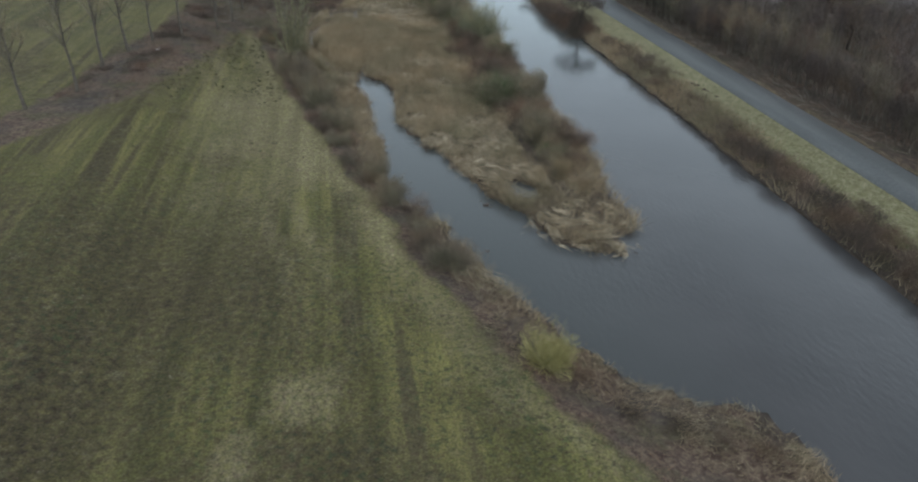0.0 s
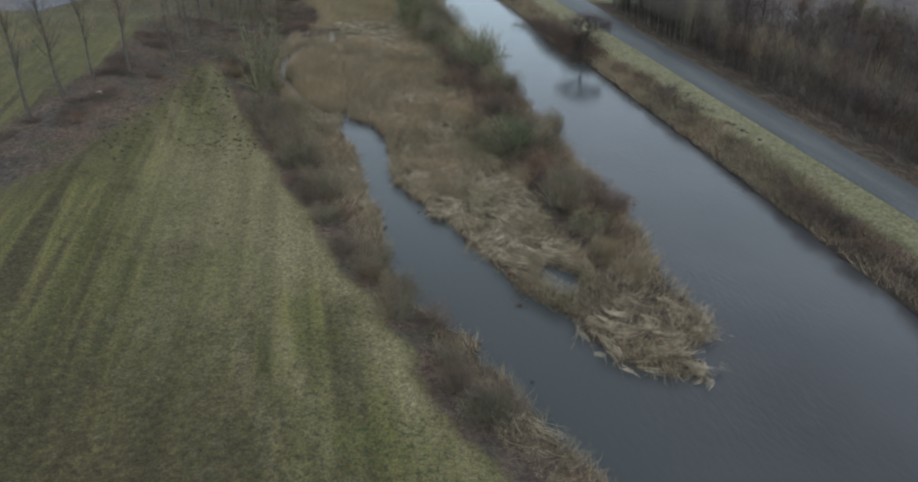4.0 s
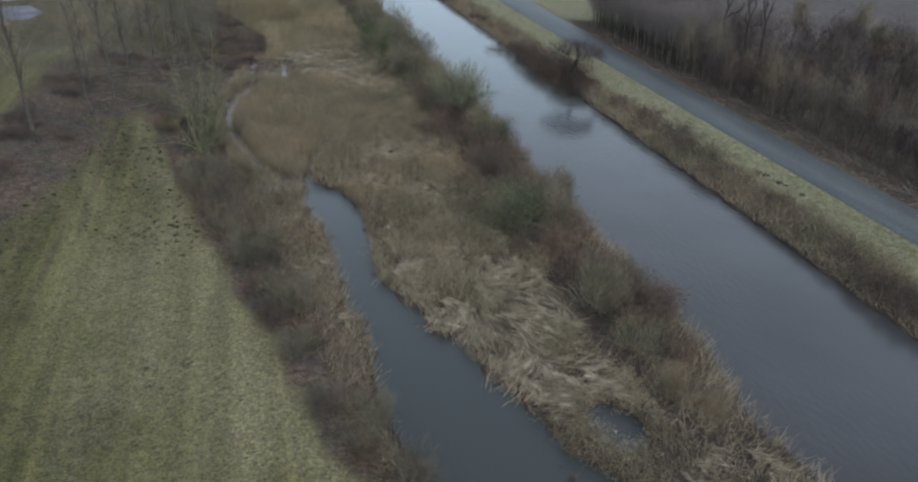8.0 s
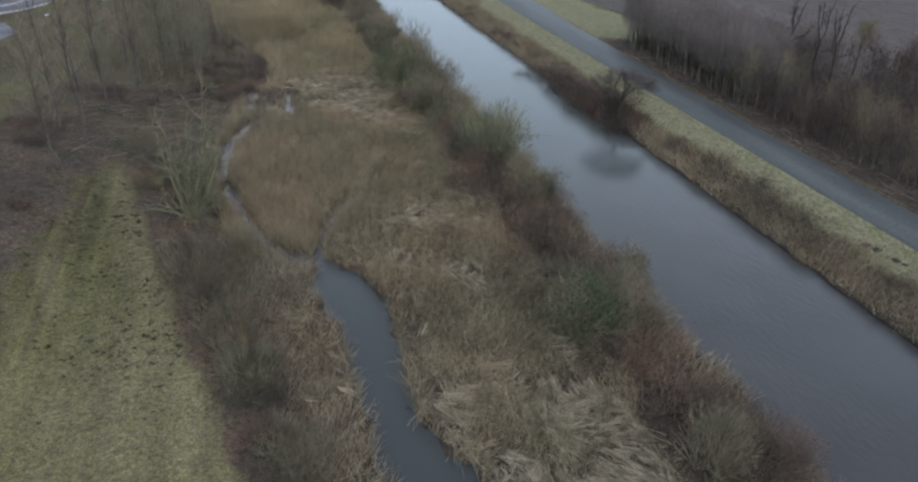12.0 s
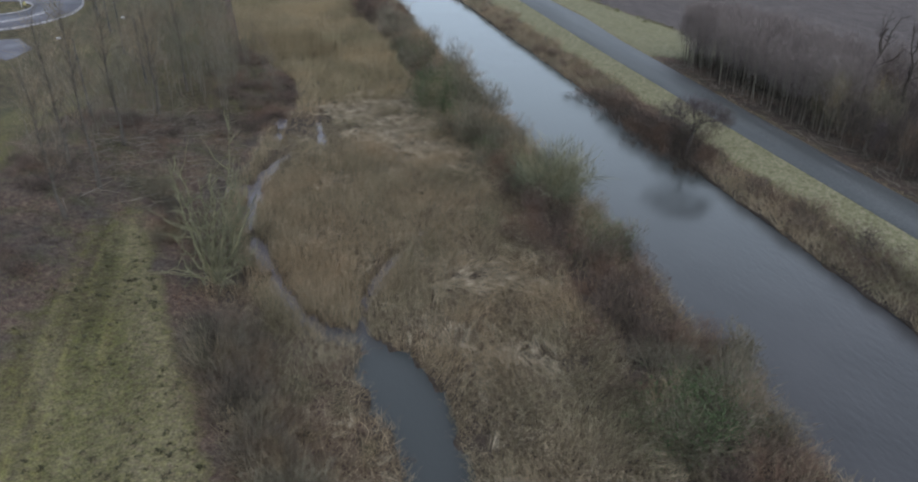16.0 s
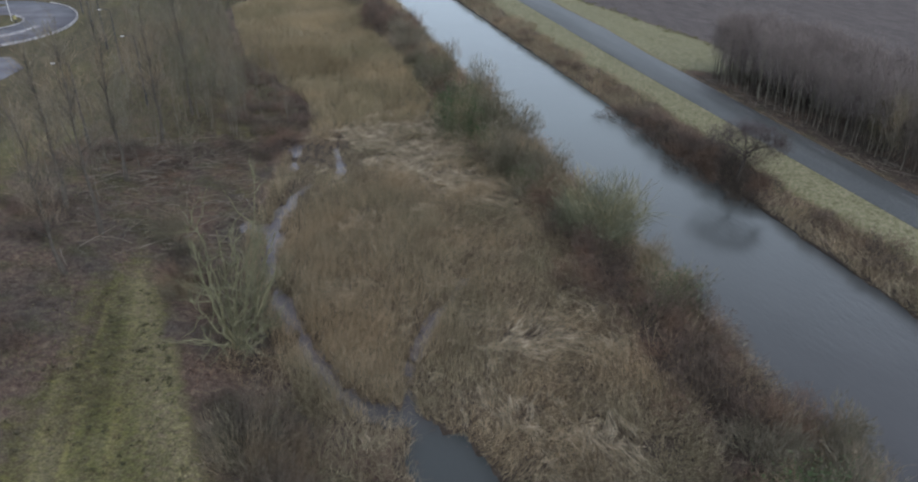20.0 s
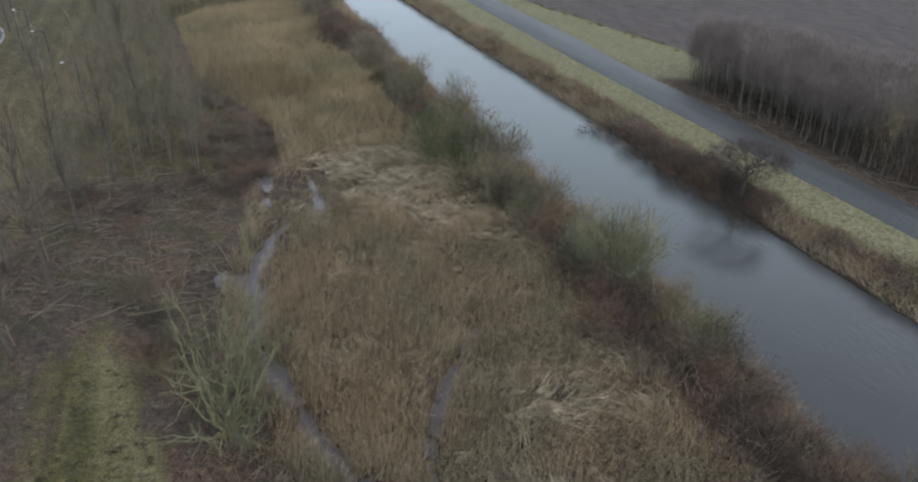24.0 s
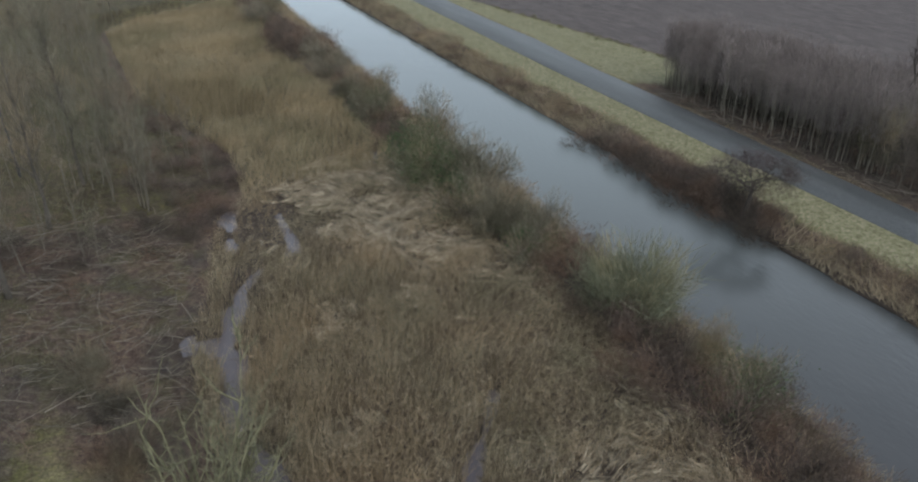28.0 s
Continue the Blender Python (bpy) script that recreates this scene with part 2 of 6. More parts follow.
LITTER = [(0.3, (0.031, 0.026, 0.023)), (0.46, (0.052, 0.044, 0.037)), (0.6, (0.072, 0.063, 0.048)), (0.75, (0.095, 0.086, 0.058))]
LITTER_RUSSET = [(0.3, (0.042, 0.029, 0.023)), (0.5, (0.084, 0.062, 0.046)), (0.72, (0.13, 0.106, 0.073))]
LITTER_MOSS = [(0.35, (0.036, 0.037, 0.02)), (0.65, (0.068, 0.068, 0.034))]
MUD = [(0.35, (0.030, 0.025, 0.020)), (0.65, (0.060, 0.049, 0.037))]
SOIL = [(0.3, (0.055, 0.047, 0.044)), (0.5, (0.073, 0.064, 0.058)), (0.7, (0.091, 0.08, 0.072))]

M_GROUND = ground_material()
M_ASPHALT = material("asphalt", [(0.3, (0.040, 0.046, 0.045)), (0.5, (0.053, 0.060, 0.058)), (0.7, (0.069, 0.076, 0.073))], 0.7, 8, 0.62, 0.006, 60, fine=(5, 0.25), stretch=(1, 0.15, 1), specular=0.45)
M_ASPHALT_PALE = material("pale_asphalt", [(0.3, (0.070, 0.071, 0.080)), (0.5, (0.098, 0.100, 0.111)), (0.7, (0.131, 0.133, 0.143))], 0.4, 8, 0.85, fine=(6, 0.15))
M_PAINT = material("worn_road_paint", [(0.4, (0.085, 0.087, 0.092)), (0.68, (0.19, 0.19, 0.19))], 5, 8, 0.8)
M_KERB = material("pale_kerb_concrete", [(0.35, (0.13, 0.13, 0.135)), (0.6, (0.32, 0.32, 0.315))], 2, 8, 0.9, fine=(20, 0.2))
M_REED = material("dry_reed", [(0.2, (0.118, 0.1, 0.068)), (0.42, (0.177, 0.151, 0.101)), (0.6, (0.238, 0.203, 0.138)), (0.85, (0.348, 0.3, 0.213))], 0.35, 5, 0.8, island=0.5, tint=REED_PATCHES)
M_REED_FAR = material("yellow_dry_reed", [(0.2, (0.148, 0.123, 0.078)), (0.45, (0.220, 0.186, 0.116)), (0.65, (0.277, 0.236, 0.156)), (0.85, (0.357, 0.309, 0.218))], 0.15, 5, 0.8, island=0.4, tint=FAR_PATCHES)
M_REED_GOLD = material("golden_brown_reed", [(0.2, (0.12, 0.098, 0.055)), (0.45, (0.165, 0.136, 0.078)), (0.65, (0.21, 0.176, 0.105)), (0.85, (0.27, 0.235, 0.15))], 0.15, 5, 0.8, island=0.4)
M_STRAW = material("bleached_flattened_reed", [(0.33, (0.108, 0.092, 0.062)), (0.44, (0.19, 0.165, 0.115)), (0.54, (0.278, 0.24, 0.166)), (0.66, (0.42, 0.37, 0.262))], 1.3, 5, 0.75, island=0.3)
M_SEDGE = material("brown_bank_grass", [(0.2, (0.108, 0.091, 0.064)), (0.45, (0.19, 0.162, 0.114)), (0.65, (0.258, 0.226, 0.16)), (0.85, (0.345, 0.308, 0.22))], 0.4, 5, 0.85, island=0.5, tint=REED_PATCHES)
M_TURF = material("grass_blade", [(0.2, (0.07, 0.074, 0.034)), (0.5, (0.12, 0.118, 0.058)), (0.8, (0.2, 0.18, 0.11))], 0.5, 5, 0.8, island=0.55)
M_TUSSOCK = material("dark_tussock", [(0.2, (0.03, 0.032, 0.019)), (0.5, (0.044, 0.045, 0.028)), (0.8, (0.062, 0.062, 0.038))], 0.5, 5, 0.85, island=0.5)
M_BROWN_TWIG = material("bramble_twig", [(0.2, (0.058, 0.044, 0.036)), (0.5, (0.096, 0.073, 0.058)), (0.8, (0.147, 0.114, 0.087))], 0.8, 4, 0.85, island=0.6, tint=TWIG_PATCHES)
M_DARK_TWIG = material("dark_bramble_twig", [(0.2, (0.062, 0.048, 0.041)), (0.5, (0.099, 0.077, 0.065)), (0.8, (0.153, 0.123, 0.097))], 0.8, 4, 0.85, island=0.6, tint=TWIG_PATCHES)
M_BANK_TWIG = material("bank_thorn_twig", [(0.2, (0.047, 0.038, 0.032)), (0.5, (0.078, 0.063, 0.052)), (0.8, (0.128, 0.105, 0.085))], 0.8, 4, 0.85, island=0.6, tint=TWIG_PATCHES)
M_THORN_TWIG = material("dark_thorn_twig", [(0.2, (0.039, 0.032, 0.029)), (0.5, (0.064, 0.053, 0.047)), (0.8, (0.104, 0.089, 0.078))], 0.8, 4, 0.85, island=0.6, tint=THICKET_PATCHES)
M_HEATH_TWIG = material("heath_scrub_twig", [(0.2, (0.055, 0.047, 0.036)), (0.5, (0.09, 0.078, 0.06)), (0.8, (0.14, 0.124, 0.096))], 0.8, 4, 0.85, island=0.6, tint=THICKET_PATCHES)
M_GREY_TWIG = material("grey_twig", [(0.2, (0.1, 0.087, 0.063)), (0.5, (0.152, 0.136, 0.1)), (0.8, (0.22, 0.197, 0.146))], 0.8, 4, 0.85, island=0.6, tint=TWIG_PATCHES)
M_SCRUB_TWIG = material("scrub_twig", [(0.2, (0.055, 0.047, 0.036)), (0.5, (0.09, 0.078, 0.06)), (0.8, (0.14, 0.124, 0.096))], 0.8, 4, 0.85, island=0.6, tint=TWIG_PATCHES)
M_OLIVE_TWIG = material("olive_twig", [(0.2, (0.086, 0.078, 0.053)), (0.5, (0.138, 0.125, 0.087)), (0.8, (0.203, 0.183, 0.13))], 0.8, 4, 0.85, island=0.6, tint=TWIG_PATCHES)
M_SAPLING = material("sapling_twig", [(0.2, (0.094, 0.086, 0.062)), (0.5, (0.137, 0.127, 0.092)), (0.8, (0.192, 0.178, 0.132))], 0.8, 4, 0.85, island=0.6, tint=SAPLING_PATCHES)
M_GREEN_STEM = material("green_willow_stem", [(0.2, (0.062, 0.063, 0.04)), (0.5, (0.096, 0.097, 0.063)), (0.8, (0.14, 0.14, 0.095))], 0.8, 4, 0.8, island=0.6)
M_PALE_WILLOW = material("pale_willow_twig", [(0.2, (0.096, 0.102, 0.064)), (0.5, (0.146, 0.154, 0.099)), (0.8, (0.214, 0.22, 0.147))], 0.8, 4, 0.8, island=0.6, tint=TWIG_PATCHES)
M_MOSSY = material("mossy_willow_bark", [(0.25, (0.095, 0.095, 0.054)), (0.5, (0.155, 0.152, 0.088)), (0.75, (0.235, 0.224, 0.14))], 3, 6, 0.9, 0.01, 30, island=0.3)
M_YELLOW_STEM = material("yellow_stem", [(0.2, (0.15, 0.138, 0.055)), (0.5, (0.235, 0.22, 0.09)), (0.8, (0.32, 0.3, 0.14))], 0.8, 4, 0.8, island=0.6)
M_BARK = material("grey_bark", [(0.3, (0.048, 0.043, 0.036)), (0.6, (0.095, 0.086, 0.07))], 4, 6, 0.9, 0.008, 30, island=0.3)
M_DARK_BARK = material("dark_bark", [(0.3, (0.028, 0.024, 0.02)), (0.6, (0.056, 0.049, 0.04))], 4, 6, 0.9, 0.008, 30, island=0.3)
M_PALE_BARK = material("pale_green_bark", [(0.3, (0.084, 0.076, 0.060)), (0.6, (0.143, 0.132, 0.101))], 3, 6, 0.9, 0.006, 30, island=0.5)
M_POLE_BARK = material("pale_pole_bark", [(0.3, (0.12, 0.11, 0.084)), (0.6, (0.205, 0.19, 0.146))], 3, 6, 0.9, 0.006, 30, island=0.5)
M_WOOD_TWIG = material("purple_brown_twig", [(0.2, (0.112, 0.096, 0.088)), (0.5, (0.164, 0.142, 0.13)), (0.8, (0.222, 0.195, 0.178))], 0.8, 4, 0.85, island=0.6)
M_LEAF = material("dark_ivy_leaf", [(0.2, (0.038, 0.056, 0.026)), (0.5, (0.056, 0.082, 0.038)), (0.8, (0.084, 0.115, 0.056))], 1.2, 4, 0.95, island=0.5, specular=0.05)
M_BRASH = material("cut_branch", [(0.25, (0.08, 0.07, 0.055)), (0.5, (0.12, 0.108, 0.085)), (0.8, (0.19, 0.175, 0.14))], 1.0, 4, 0.9, island=0.7)
M_STEEL = material("dark_lamp_steel", [(0.3, (0.03, 0.03, 0.032)), (0.7, (0.05, 0.05, 0.052))], 3, 3, 0.5)
M_LAMPHEAD = material("pale_lamp_head", [(0.3, (0.42, 0.42, 0.4)), (0.7, (0.52, 0.52, 0.5))], 5, 3, 0.4)
M_EARTH = material("molehill_earth", [(0.3, (0.03, 0.024, 0.019)), (0.7, (0.055, 0.045, 0.035))], 6, 6, 0.95, 0.03, 20)


def water_material():
    m = bpy.data.materials.new("murky_water")
    m.use_nodes = True
    n, l = m.node_tree.nodes, m.node_tree.links
    bsdf = n["Principled BSDF"]
    bsdf.inputs["Base Color"].default_value = (0.048, 0.05, 0.05, 1)
    bsdf.inputs["Roughness"].default_value = 0.12
    bsdf.inputs["IOR"].default_value = 1.33
    geo = n.new("ShaderNodeNewGeometry")
    silt = n.new("ShaderNodeTexNoise")
    silt.inputs["Scale"].default_value, silt.inputs["Detail"].default_value = 0.12, 4
    l.new(geo.outputs["Position"], silt.inputs["Vector"])
    r = n.new("ShaderNodeValToRGB")
    r.color_ramp.elements[0].position, r.color_ramp.elements[0].color = 0.3, (*WATER_A, 1)
    r.color_ramp.elements[1].position, r.color_ramp.elements[1].color = 0.7, (*WATER_B, 1)
    l.new(silt.outputs["Fac"], r.inputs[0])
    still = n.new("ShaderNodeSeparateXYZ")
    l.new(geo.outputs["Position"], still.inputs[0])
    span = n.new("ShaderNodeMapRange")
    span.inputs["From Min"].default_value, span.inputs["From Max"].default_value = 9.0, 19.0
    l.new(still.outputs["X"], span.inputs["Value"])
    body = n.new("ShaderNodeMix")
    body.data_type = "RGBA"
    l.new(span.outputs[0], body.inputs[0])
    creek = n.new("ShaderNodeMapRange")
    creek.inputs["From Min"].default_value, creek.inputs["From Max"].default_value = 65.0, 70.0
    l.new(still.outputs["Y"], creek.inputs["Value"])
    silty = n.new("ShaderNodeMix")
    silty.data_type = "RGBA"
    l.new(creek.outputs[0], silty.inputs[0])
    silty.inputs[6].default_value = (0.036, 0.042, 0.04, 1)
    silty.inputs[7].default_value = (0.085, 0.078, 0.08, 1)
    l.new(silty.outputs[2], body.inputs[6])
    # greener, lighter base colour up the canal stands in for brighter sky reflection
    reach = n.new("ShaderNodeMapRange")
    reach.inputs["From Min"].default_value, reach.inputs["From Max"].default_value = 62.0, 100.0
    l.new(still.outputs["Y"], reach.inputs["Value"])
    far_sky_tone = n.new("ShaderNodeMix")
    far_sky_tone.data_type = "RGBA"
    l.new(reach.outputs[0], far_sky_tone.inputs[0])
    l.new(r.outputs[0], far_sky_tone.inputs[6])
    far_sky_tone.inputs[7].default_value = (0.076, 0.092, 0.088, 1)
    l.new(far_sky_tone.outputs[2], body.inputs[7])
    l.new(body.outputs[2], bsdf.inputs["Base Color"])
    mp = n.new("ShaderNodeMapping")
    mp.inputs["Scale"].default_value = (1.0, 0.45, 1)
    mp.inputs["Rotation"].default_value = (0, 0, radians(-35))
    l.new(geo.outputs["Position"], mp.inputs["Vector"])
    rip = n.new("ShaderNodeTexNoise")
    rip.inputs["Scale"].default_value, rip.inputs["Detail"].default_value = 3.2, 4
    l.new(mp.outputs[0], rip.inputs["Vector"])
    calm = n.new("ShaderNodeTexNoise")
    calm.inputs["Scale"].default_value = 0.08
    l.new(geo.outputs["Position"], calm.inputs["Vector"])
    cr = n.new("ShaderNodeMapRange")
    cr.inputs["From Min"].default_value, cr.inputs["From Max"].default_value = 0.45, 0.72
    cr.inputs["To Min"].default_value, cr.inputs["To Max"].default_value = 0.25, 1.0
    l.new(calm.outputs["Fac"], cr.inputs["Value"])
    mul = n.new("ShaderNodeMath")
    mul.operation = "MULTIPLY"
    l.new(rip.outputs["Fac"], mul.inputs[0])
    l.new(cr.outputs[0], mul.inputs[1])
    bn = n.new("ShaderNodeBump")
    bn.inputs["Strength"].default_value, bn.inputs["Distance"].default_value = 0.4, 0.08
    l.new(mul.outputs[0], bn.inputs["Height"])
    l.new(bn.outputs[0], bsdf.inputs["Normal"])
    return m


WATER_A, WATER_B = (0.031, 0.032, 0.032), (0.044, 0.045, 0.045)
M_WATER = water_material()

# ---- the plan: lines that run along the canal, each x by y ----
WATER_Z, REED_Z, FIELD_Z, VERGE_Z, ROAD_Z = -0.6, -0.45, 0.42, 0.72, 0.8


def line(*pairs):
    ys, xs = [p[0] for p in pairs], [p[1] for p in pairs]
    return lambda y: np.interp(y, ys, xs)


# the mown field's edges, the scrub and reeds beyond it
field_east = line((-60, 16), (0, 13.5), (14.7, 10.5), (18.6, 8.1), (21.2, 7.0), (25, 6.0), (28, 4.4), (33.4, 3.0), (38, 1.9), (40.6, 0.8), (43.7, -0.1), (47, -1.0), (52, -2.3),
                  (58, -3.8), (62, -4.8), (67, -6.1), (72, -7.1), (78, -8.5), (84, -9.6))
field_west = line((-60, -400), (20, -80), (36, -34), (43.5, -21.8), (47.6, -19.0), (53, -16.6), (61, -14.0), (68, -12.2), (74, -10.5), (80, -9.9), (84, -9.7))
litter_west = line((36, -70), (43, -32), (48, -24.2), (52, -22.2), (62, -20.8), (70, -19.2), (78, -17.6), (88, -17.4), (92, -16.2), (98.5, -14.6), (110, -14.0), (150, -13.5), (200, -10))
pond_west = line((-60, 20), (0, 18.8), (15.3, 18.2), (16.9, 17.4), (18.3, 17.0), (19, 15), (20.3, 12.9), (23, 11), (26, 9.5), (28.7, 8.3), (32.4, 7.1), (36, 6.0), (39, 3.9),
                 (42, 3.2), (51, 3.05), (56.5, 2.7), (60, 2.9), (63, 1.7), (66.7, 2.2))
pond_east = line((30.6, 15.8), (31.2, 14.9), (32.0, 13.6), (33.2, 12.6), (34.8, 12.0), (36.4, 11.4), (39.2, 9.5), (41.6, 8.8), (45.2, 8.1), (46.7, 7.1), (50.6, 5.8), (53, 4.8), (55.5, 4.9), (58.4, 5.3),
                 (62.6, 5.0), (64.6, 4.2), (66.7, 2.4))
canal_west = line((30.6, 15.6), (31.6, 16.1), (33.2, 17.4), (34.6, 18.4), (36, 18.6), (38, 18.4), (42.5, 19.2), (50, 19.4), (65, 19.1), (80, 19.6), (90, 19.2), (115, 19.1), (130, 19.4), (170, 20.2), (400, 20.2))
canal_east = line((-60, 30.4), (30, 30.4), (60, 30.6), (90, 30.5), (130, 30.2), (400, 30.3))
reed_west = line((31, 13), (66, -1.6), (70, -2.6), (78, -4.2), (84, -4.0), (88, -2.6), (95, -1.2), (100, 1.6), (107, 1.9), (115, -0.8), (121, -3.4), (135, -4.0), (150, -4.8), (157, -1.0),
                 (166, 10.5), (172, 12.5))
hedge_west = line((36, 14.5), (43, 12.9), (50, 13.0), (60, 13.2), (72, 13.4), (80, 14.0), (88, 13.0), (97, 12.0), (105, 12.6), (120, 12.8), (140, 12.0), (165, 12.9), (400, 13.0))
road_west = line((-400, 36.75), (30, 36.75), (45, 36.85), (75, 37.0), (90, 37.0), (115, 37.2), (155, 38.3), (400, 44))
road_east = line((-400, 40.7), (40, 40.7), (60, 40.8), (90, 41.1), (103, 41.5), (115, 41.7), (128, 42.8), (140, 42.7), (155, 43.2), (400, 49))
CREEKS = [
    ([(2.2, 66.2), (0.3, 67.4), (-1.1, 70.4), (-1.9, 73.9), (-2.7, 77.0), (-2.9, 79.6), (-2.5, 82.0)], 0.44),
    ([(-2.5, 81.5), (-2.3, 84.0), (-1.5, 86.6)], 0.55),
    ([(-2.5, 83.8), (-3.9, 84.7)], 0.45),
    ([(-1.5, 86.6), (-0.7, 88.6), (0.5, 90.0)], 0.16),
    ([(2.4, 66.6), (2.8, 69.1), (4.1, 71.4), (6.1, 74.1), (7.9, 76.0)], 0.3),
    ([(-0.6, 92.9), (-0.2, 95.0), (0.2, 97.2)], 0.38),
    ([(2.7, 91.2), (3.0, 93.5), (3.2, 96.2)], 0.3),
    ([(1.2, 90.2), (2.4, 91.0)], 0.1),
    ([(11.9, 40.4), (12.3, 39.6)], 1.0),
    ([(12.0, 61.0), (12.3, 62.4)], 0.26),
    ([(12.0, 69.8), (12.1, 70.8)], 0.24),
    ([(12.1, 102.0), (12.2, 103.4)], 0.4),
]


def off_line(x, y, pts):
    """The distance from each place to a chain of points."""
    best = np.full(np.shape(x), 1e9)
    for (ax, ay), (bx, by) in zip(pts, pts[1:]):
        dx, dy = bx - ax, by - ay
        s = np.clip(((x - ax) * dx + (y - ay) * dy) / (dx * dx + dy * dy), 0, 1)
        best = np.minimum(best, np.hypot(x - ax - s * dx, y - ay - s * dy))
    return best


TABLE = np.random.default_rng(5).random((64, 64))


def lumps(x, y, size, shift=0.0):
    """Smooth lumpy noise from 0 to 1, with lumps of that many metres."""
    u, v = np.asarray(x) / size + shift * 7.31, np.asarray(y) / size + shift * 3.77
    i, j = np.floor(u).astype(int), np.floor(v).astype(int)
    f, g = u - i, v - j
    f, g = f * f * (3 - 2 * f), g * g * (3 - 2 * g)
    a, b = TABLE[i % 64, j % 64], TABLE[(i + 1) % 64, j % 64]
    c, d = TABLE[i % 64, (j + 1) % 64], TABLE[(i + 1) % 64, (j + 1) % 64]
    return (a * (1 - f) + b * f) * (1 - g) + (c * (1 - f) + d * f) * g


def into_water(x, y):
    """How far a place lies inside open water (negative: on land)."""
    wob = (lumps(x, y, 1.3, 1) - 0.5) * 0.9 + (lumps(x, y, 0.5, 2) - 0.5) * 0.35
    north = np.where(y > 29.4, canal_west(y), pond_west(y))
    canal = np.minimum(x - north, canal_east(y) - x) + wob * np.where(x > 25, 0.35, 0.8)
    pond = np.where(y < 66.7, np.minimum(x - pond_west(y), pond_east(y) - x), -9.0) + wob
    pond = np.where((y > 29.4) & (y < 66.7), pond, -9.0)
    best = np.maximum(canal, pond)
    best = best + np.where((x > 10) & (x < 19.5), wob * 1.1 * smooth(40, 33, y), 0)
    best = np.where((x > 11) & (x < 20) & (y > 26) & (y < 34), np.maximum(best, (31.3 - y) * 0.8 + wob * 1.2), best)
    for pts, half in CREEKS:
        best = np.maximum(best, half - off_line(x, y, pts) + wob * 0.6)
    return best


def smooth(a, b, v):
    s = np.clip((v - a) / (b - a), 0, 1)
    return s * s * (3 - 2 * s)


def land(x, y):
    """The land's height where it is dry."""
    fe = np.where(y < 84, field_east(y), reed_west(y) - 6)
    west = FIELD_Z + 1.5 * smooth(-8, -16.5, x) * (1 - smooth(90, 106, y)) + (lumps(x, y, 9, 3) - 0.5) * 0.25 + (lumps(x, y, 2.5, 4) - 0.5) * 0.08
    low = REED_Z + (lumps(x, y, 3, 5) - 0.5) * 0.12
    z = west + (low - west) * smooth(-0.5, 3.8, x - fe)
    hedge = np.exp(-((x - (hedge_west(y) + 2.8)) / 2.2) ** 2) * smooth(38, 46, y)
    z = z + hedge * 0.45
    east = -0.56 + 0.16 * smooth(30.4, 30.9, x) + smooth(30.5, 34.4, x) * (VERGE_Z + 0.34)
    east = east + (ROAD_Z - 0.12 - east) * smooth(35.5, 37.0, x)
    east = east - 0.25 * smooth(43, 47, x) + (lumps(x, y, 6, 6) - 0.5) * 0.1 * smooth(43, 46, x)
    return np.where(x > 25, east, z)


def height(x, y):
    w = into_water(x, y)
    dry = land(x, y)
    shore = WATER_Z + 0.1
    z = np.where(w > 0, -1.3 + 0.75 * np.exp(-np.maximum(w, 0) * 3.0), dry)
    return np.where((w <= 0) & (w > -0.6), shore + (dry - shore) * smooth(0, 0.6, -w), z)


# ---- mesh helpers ----
def mesh_of(name, verts, quads, mat, smooth_shade=True):
    """A mesh from arrays of corners and of four-cornered (or three-cornered) faces."""
    me = bpy.data.meshes.new(name)
    k = quads.shape[1]
    me.vertices.add(len(verts))
    me.vertices.foreach_set("co", np.ascontiguousarray(verts, dtype=np.float32).ravel())
    me.loops.add(quads.size)
    me.loops.foreach_set("vertex_index", np.ascontiguousarray(quads, dtype=np.int32).ravel())
    me.polygons.add(len(quads))
    me.polygons.foreach_set("loop_start", np.arange(0, quads.size, k, dtype=np.int32))
    me.update(calc_edges=True)
    if smooth_shade:
        me.polygons.foreach_set("use_smooth", np.ones(len(quads), dtype=bool))
    me.materials.append(mat)
    return me


def ribbons(paths, widths, rng):
    """Flat tapering blades along paths (n, k, 3), with widths (n, k). Returns corners and faces."""
    n, k, _ = paths.shape
    along = paths[:, -1] - paths[:, 0]
    side = np.cross(along, rng.normal(size=(n, 3)))
    side /= np.linalg.norm(side, axis=1, keepdims=True) + 1e-9
    off = side[:, None, :] * widths[:, :, None] * 0.5
    v = np.stack([paths - off, paths + off], axis=2).reshape(-1, 3)
    base = (np.arange(n) * k * 2)[:, None] + (np.arange(k - 1) * 2)[None, :]
    q = np.stack([base, base + 1, base + 3, base + 2], axis=2).reshape(-1, 4)
    return v, q


def spikes(paths, widths, rng):
    """Twigs too thin for more than one pointed face each."""
    v, q = ribbons(paths[:, [0, -1]], widths[:, [0, -1]], rng)
    v = v.reshape(-1, 4, 3)
    v[:, 2] = (v[:, 2] + v[:, 3]) * 0.5
    n = len(v)
    return v[:, :3].reshape(-1, 3), np.arange(n * 3).reshape(n, 3)


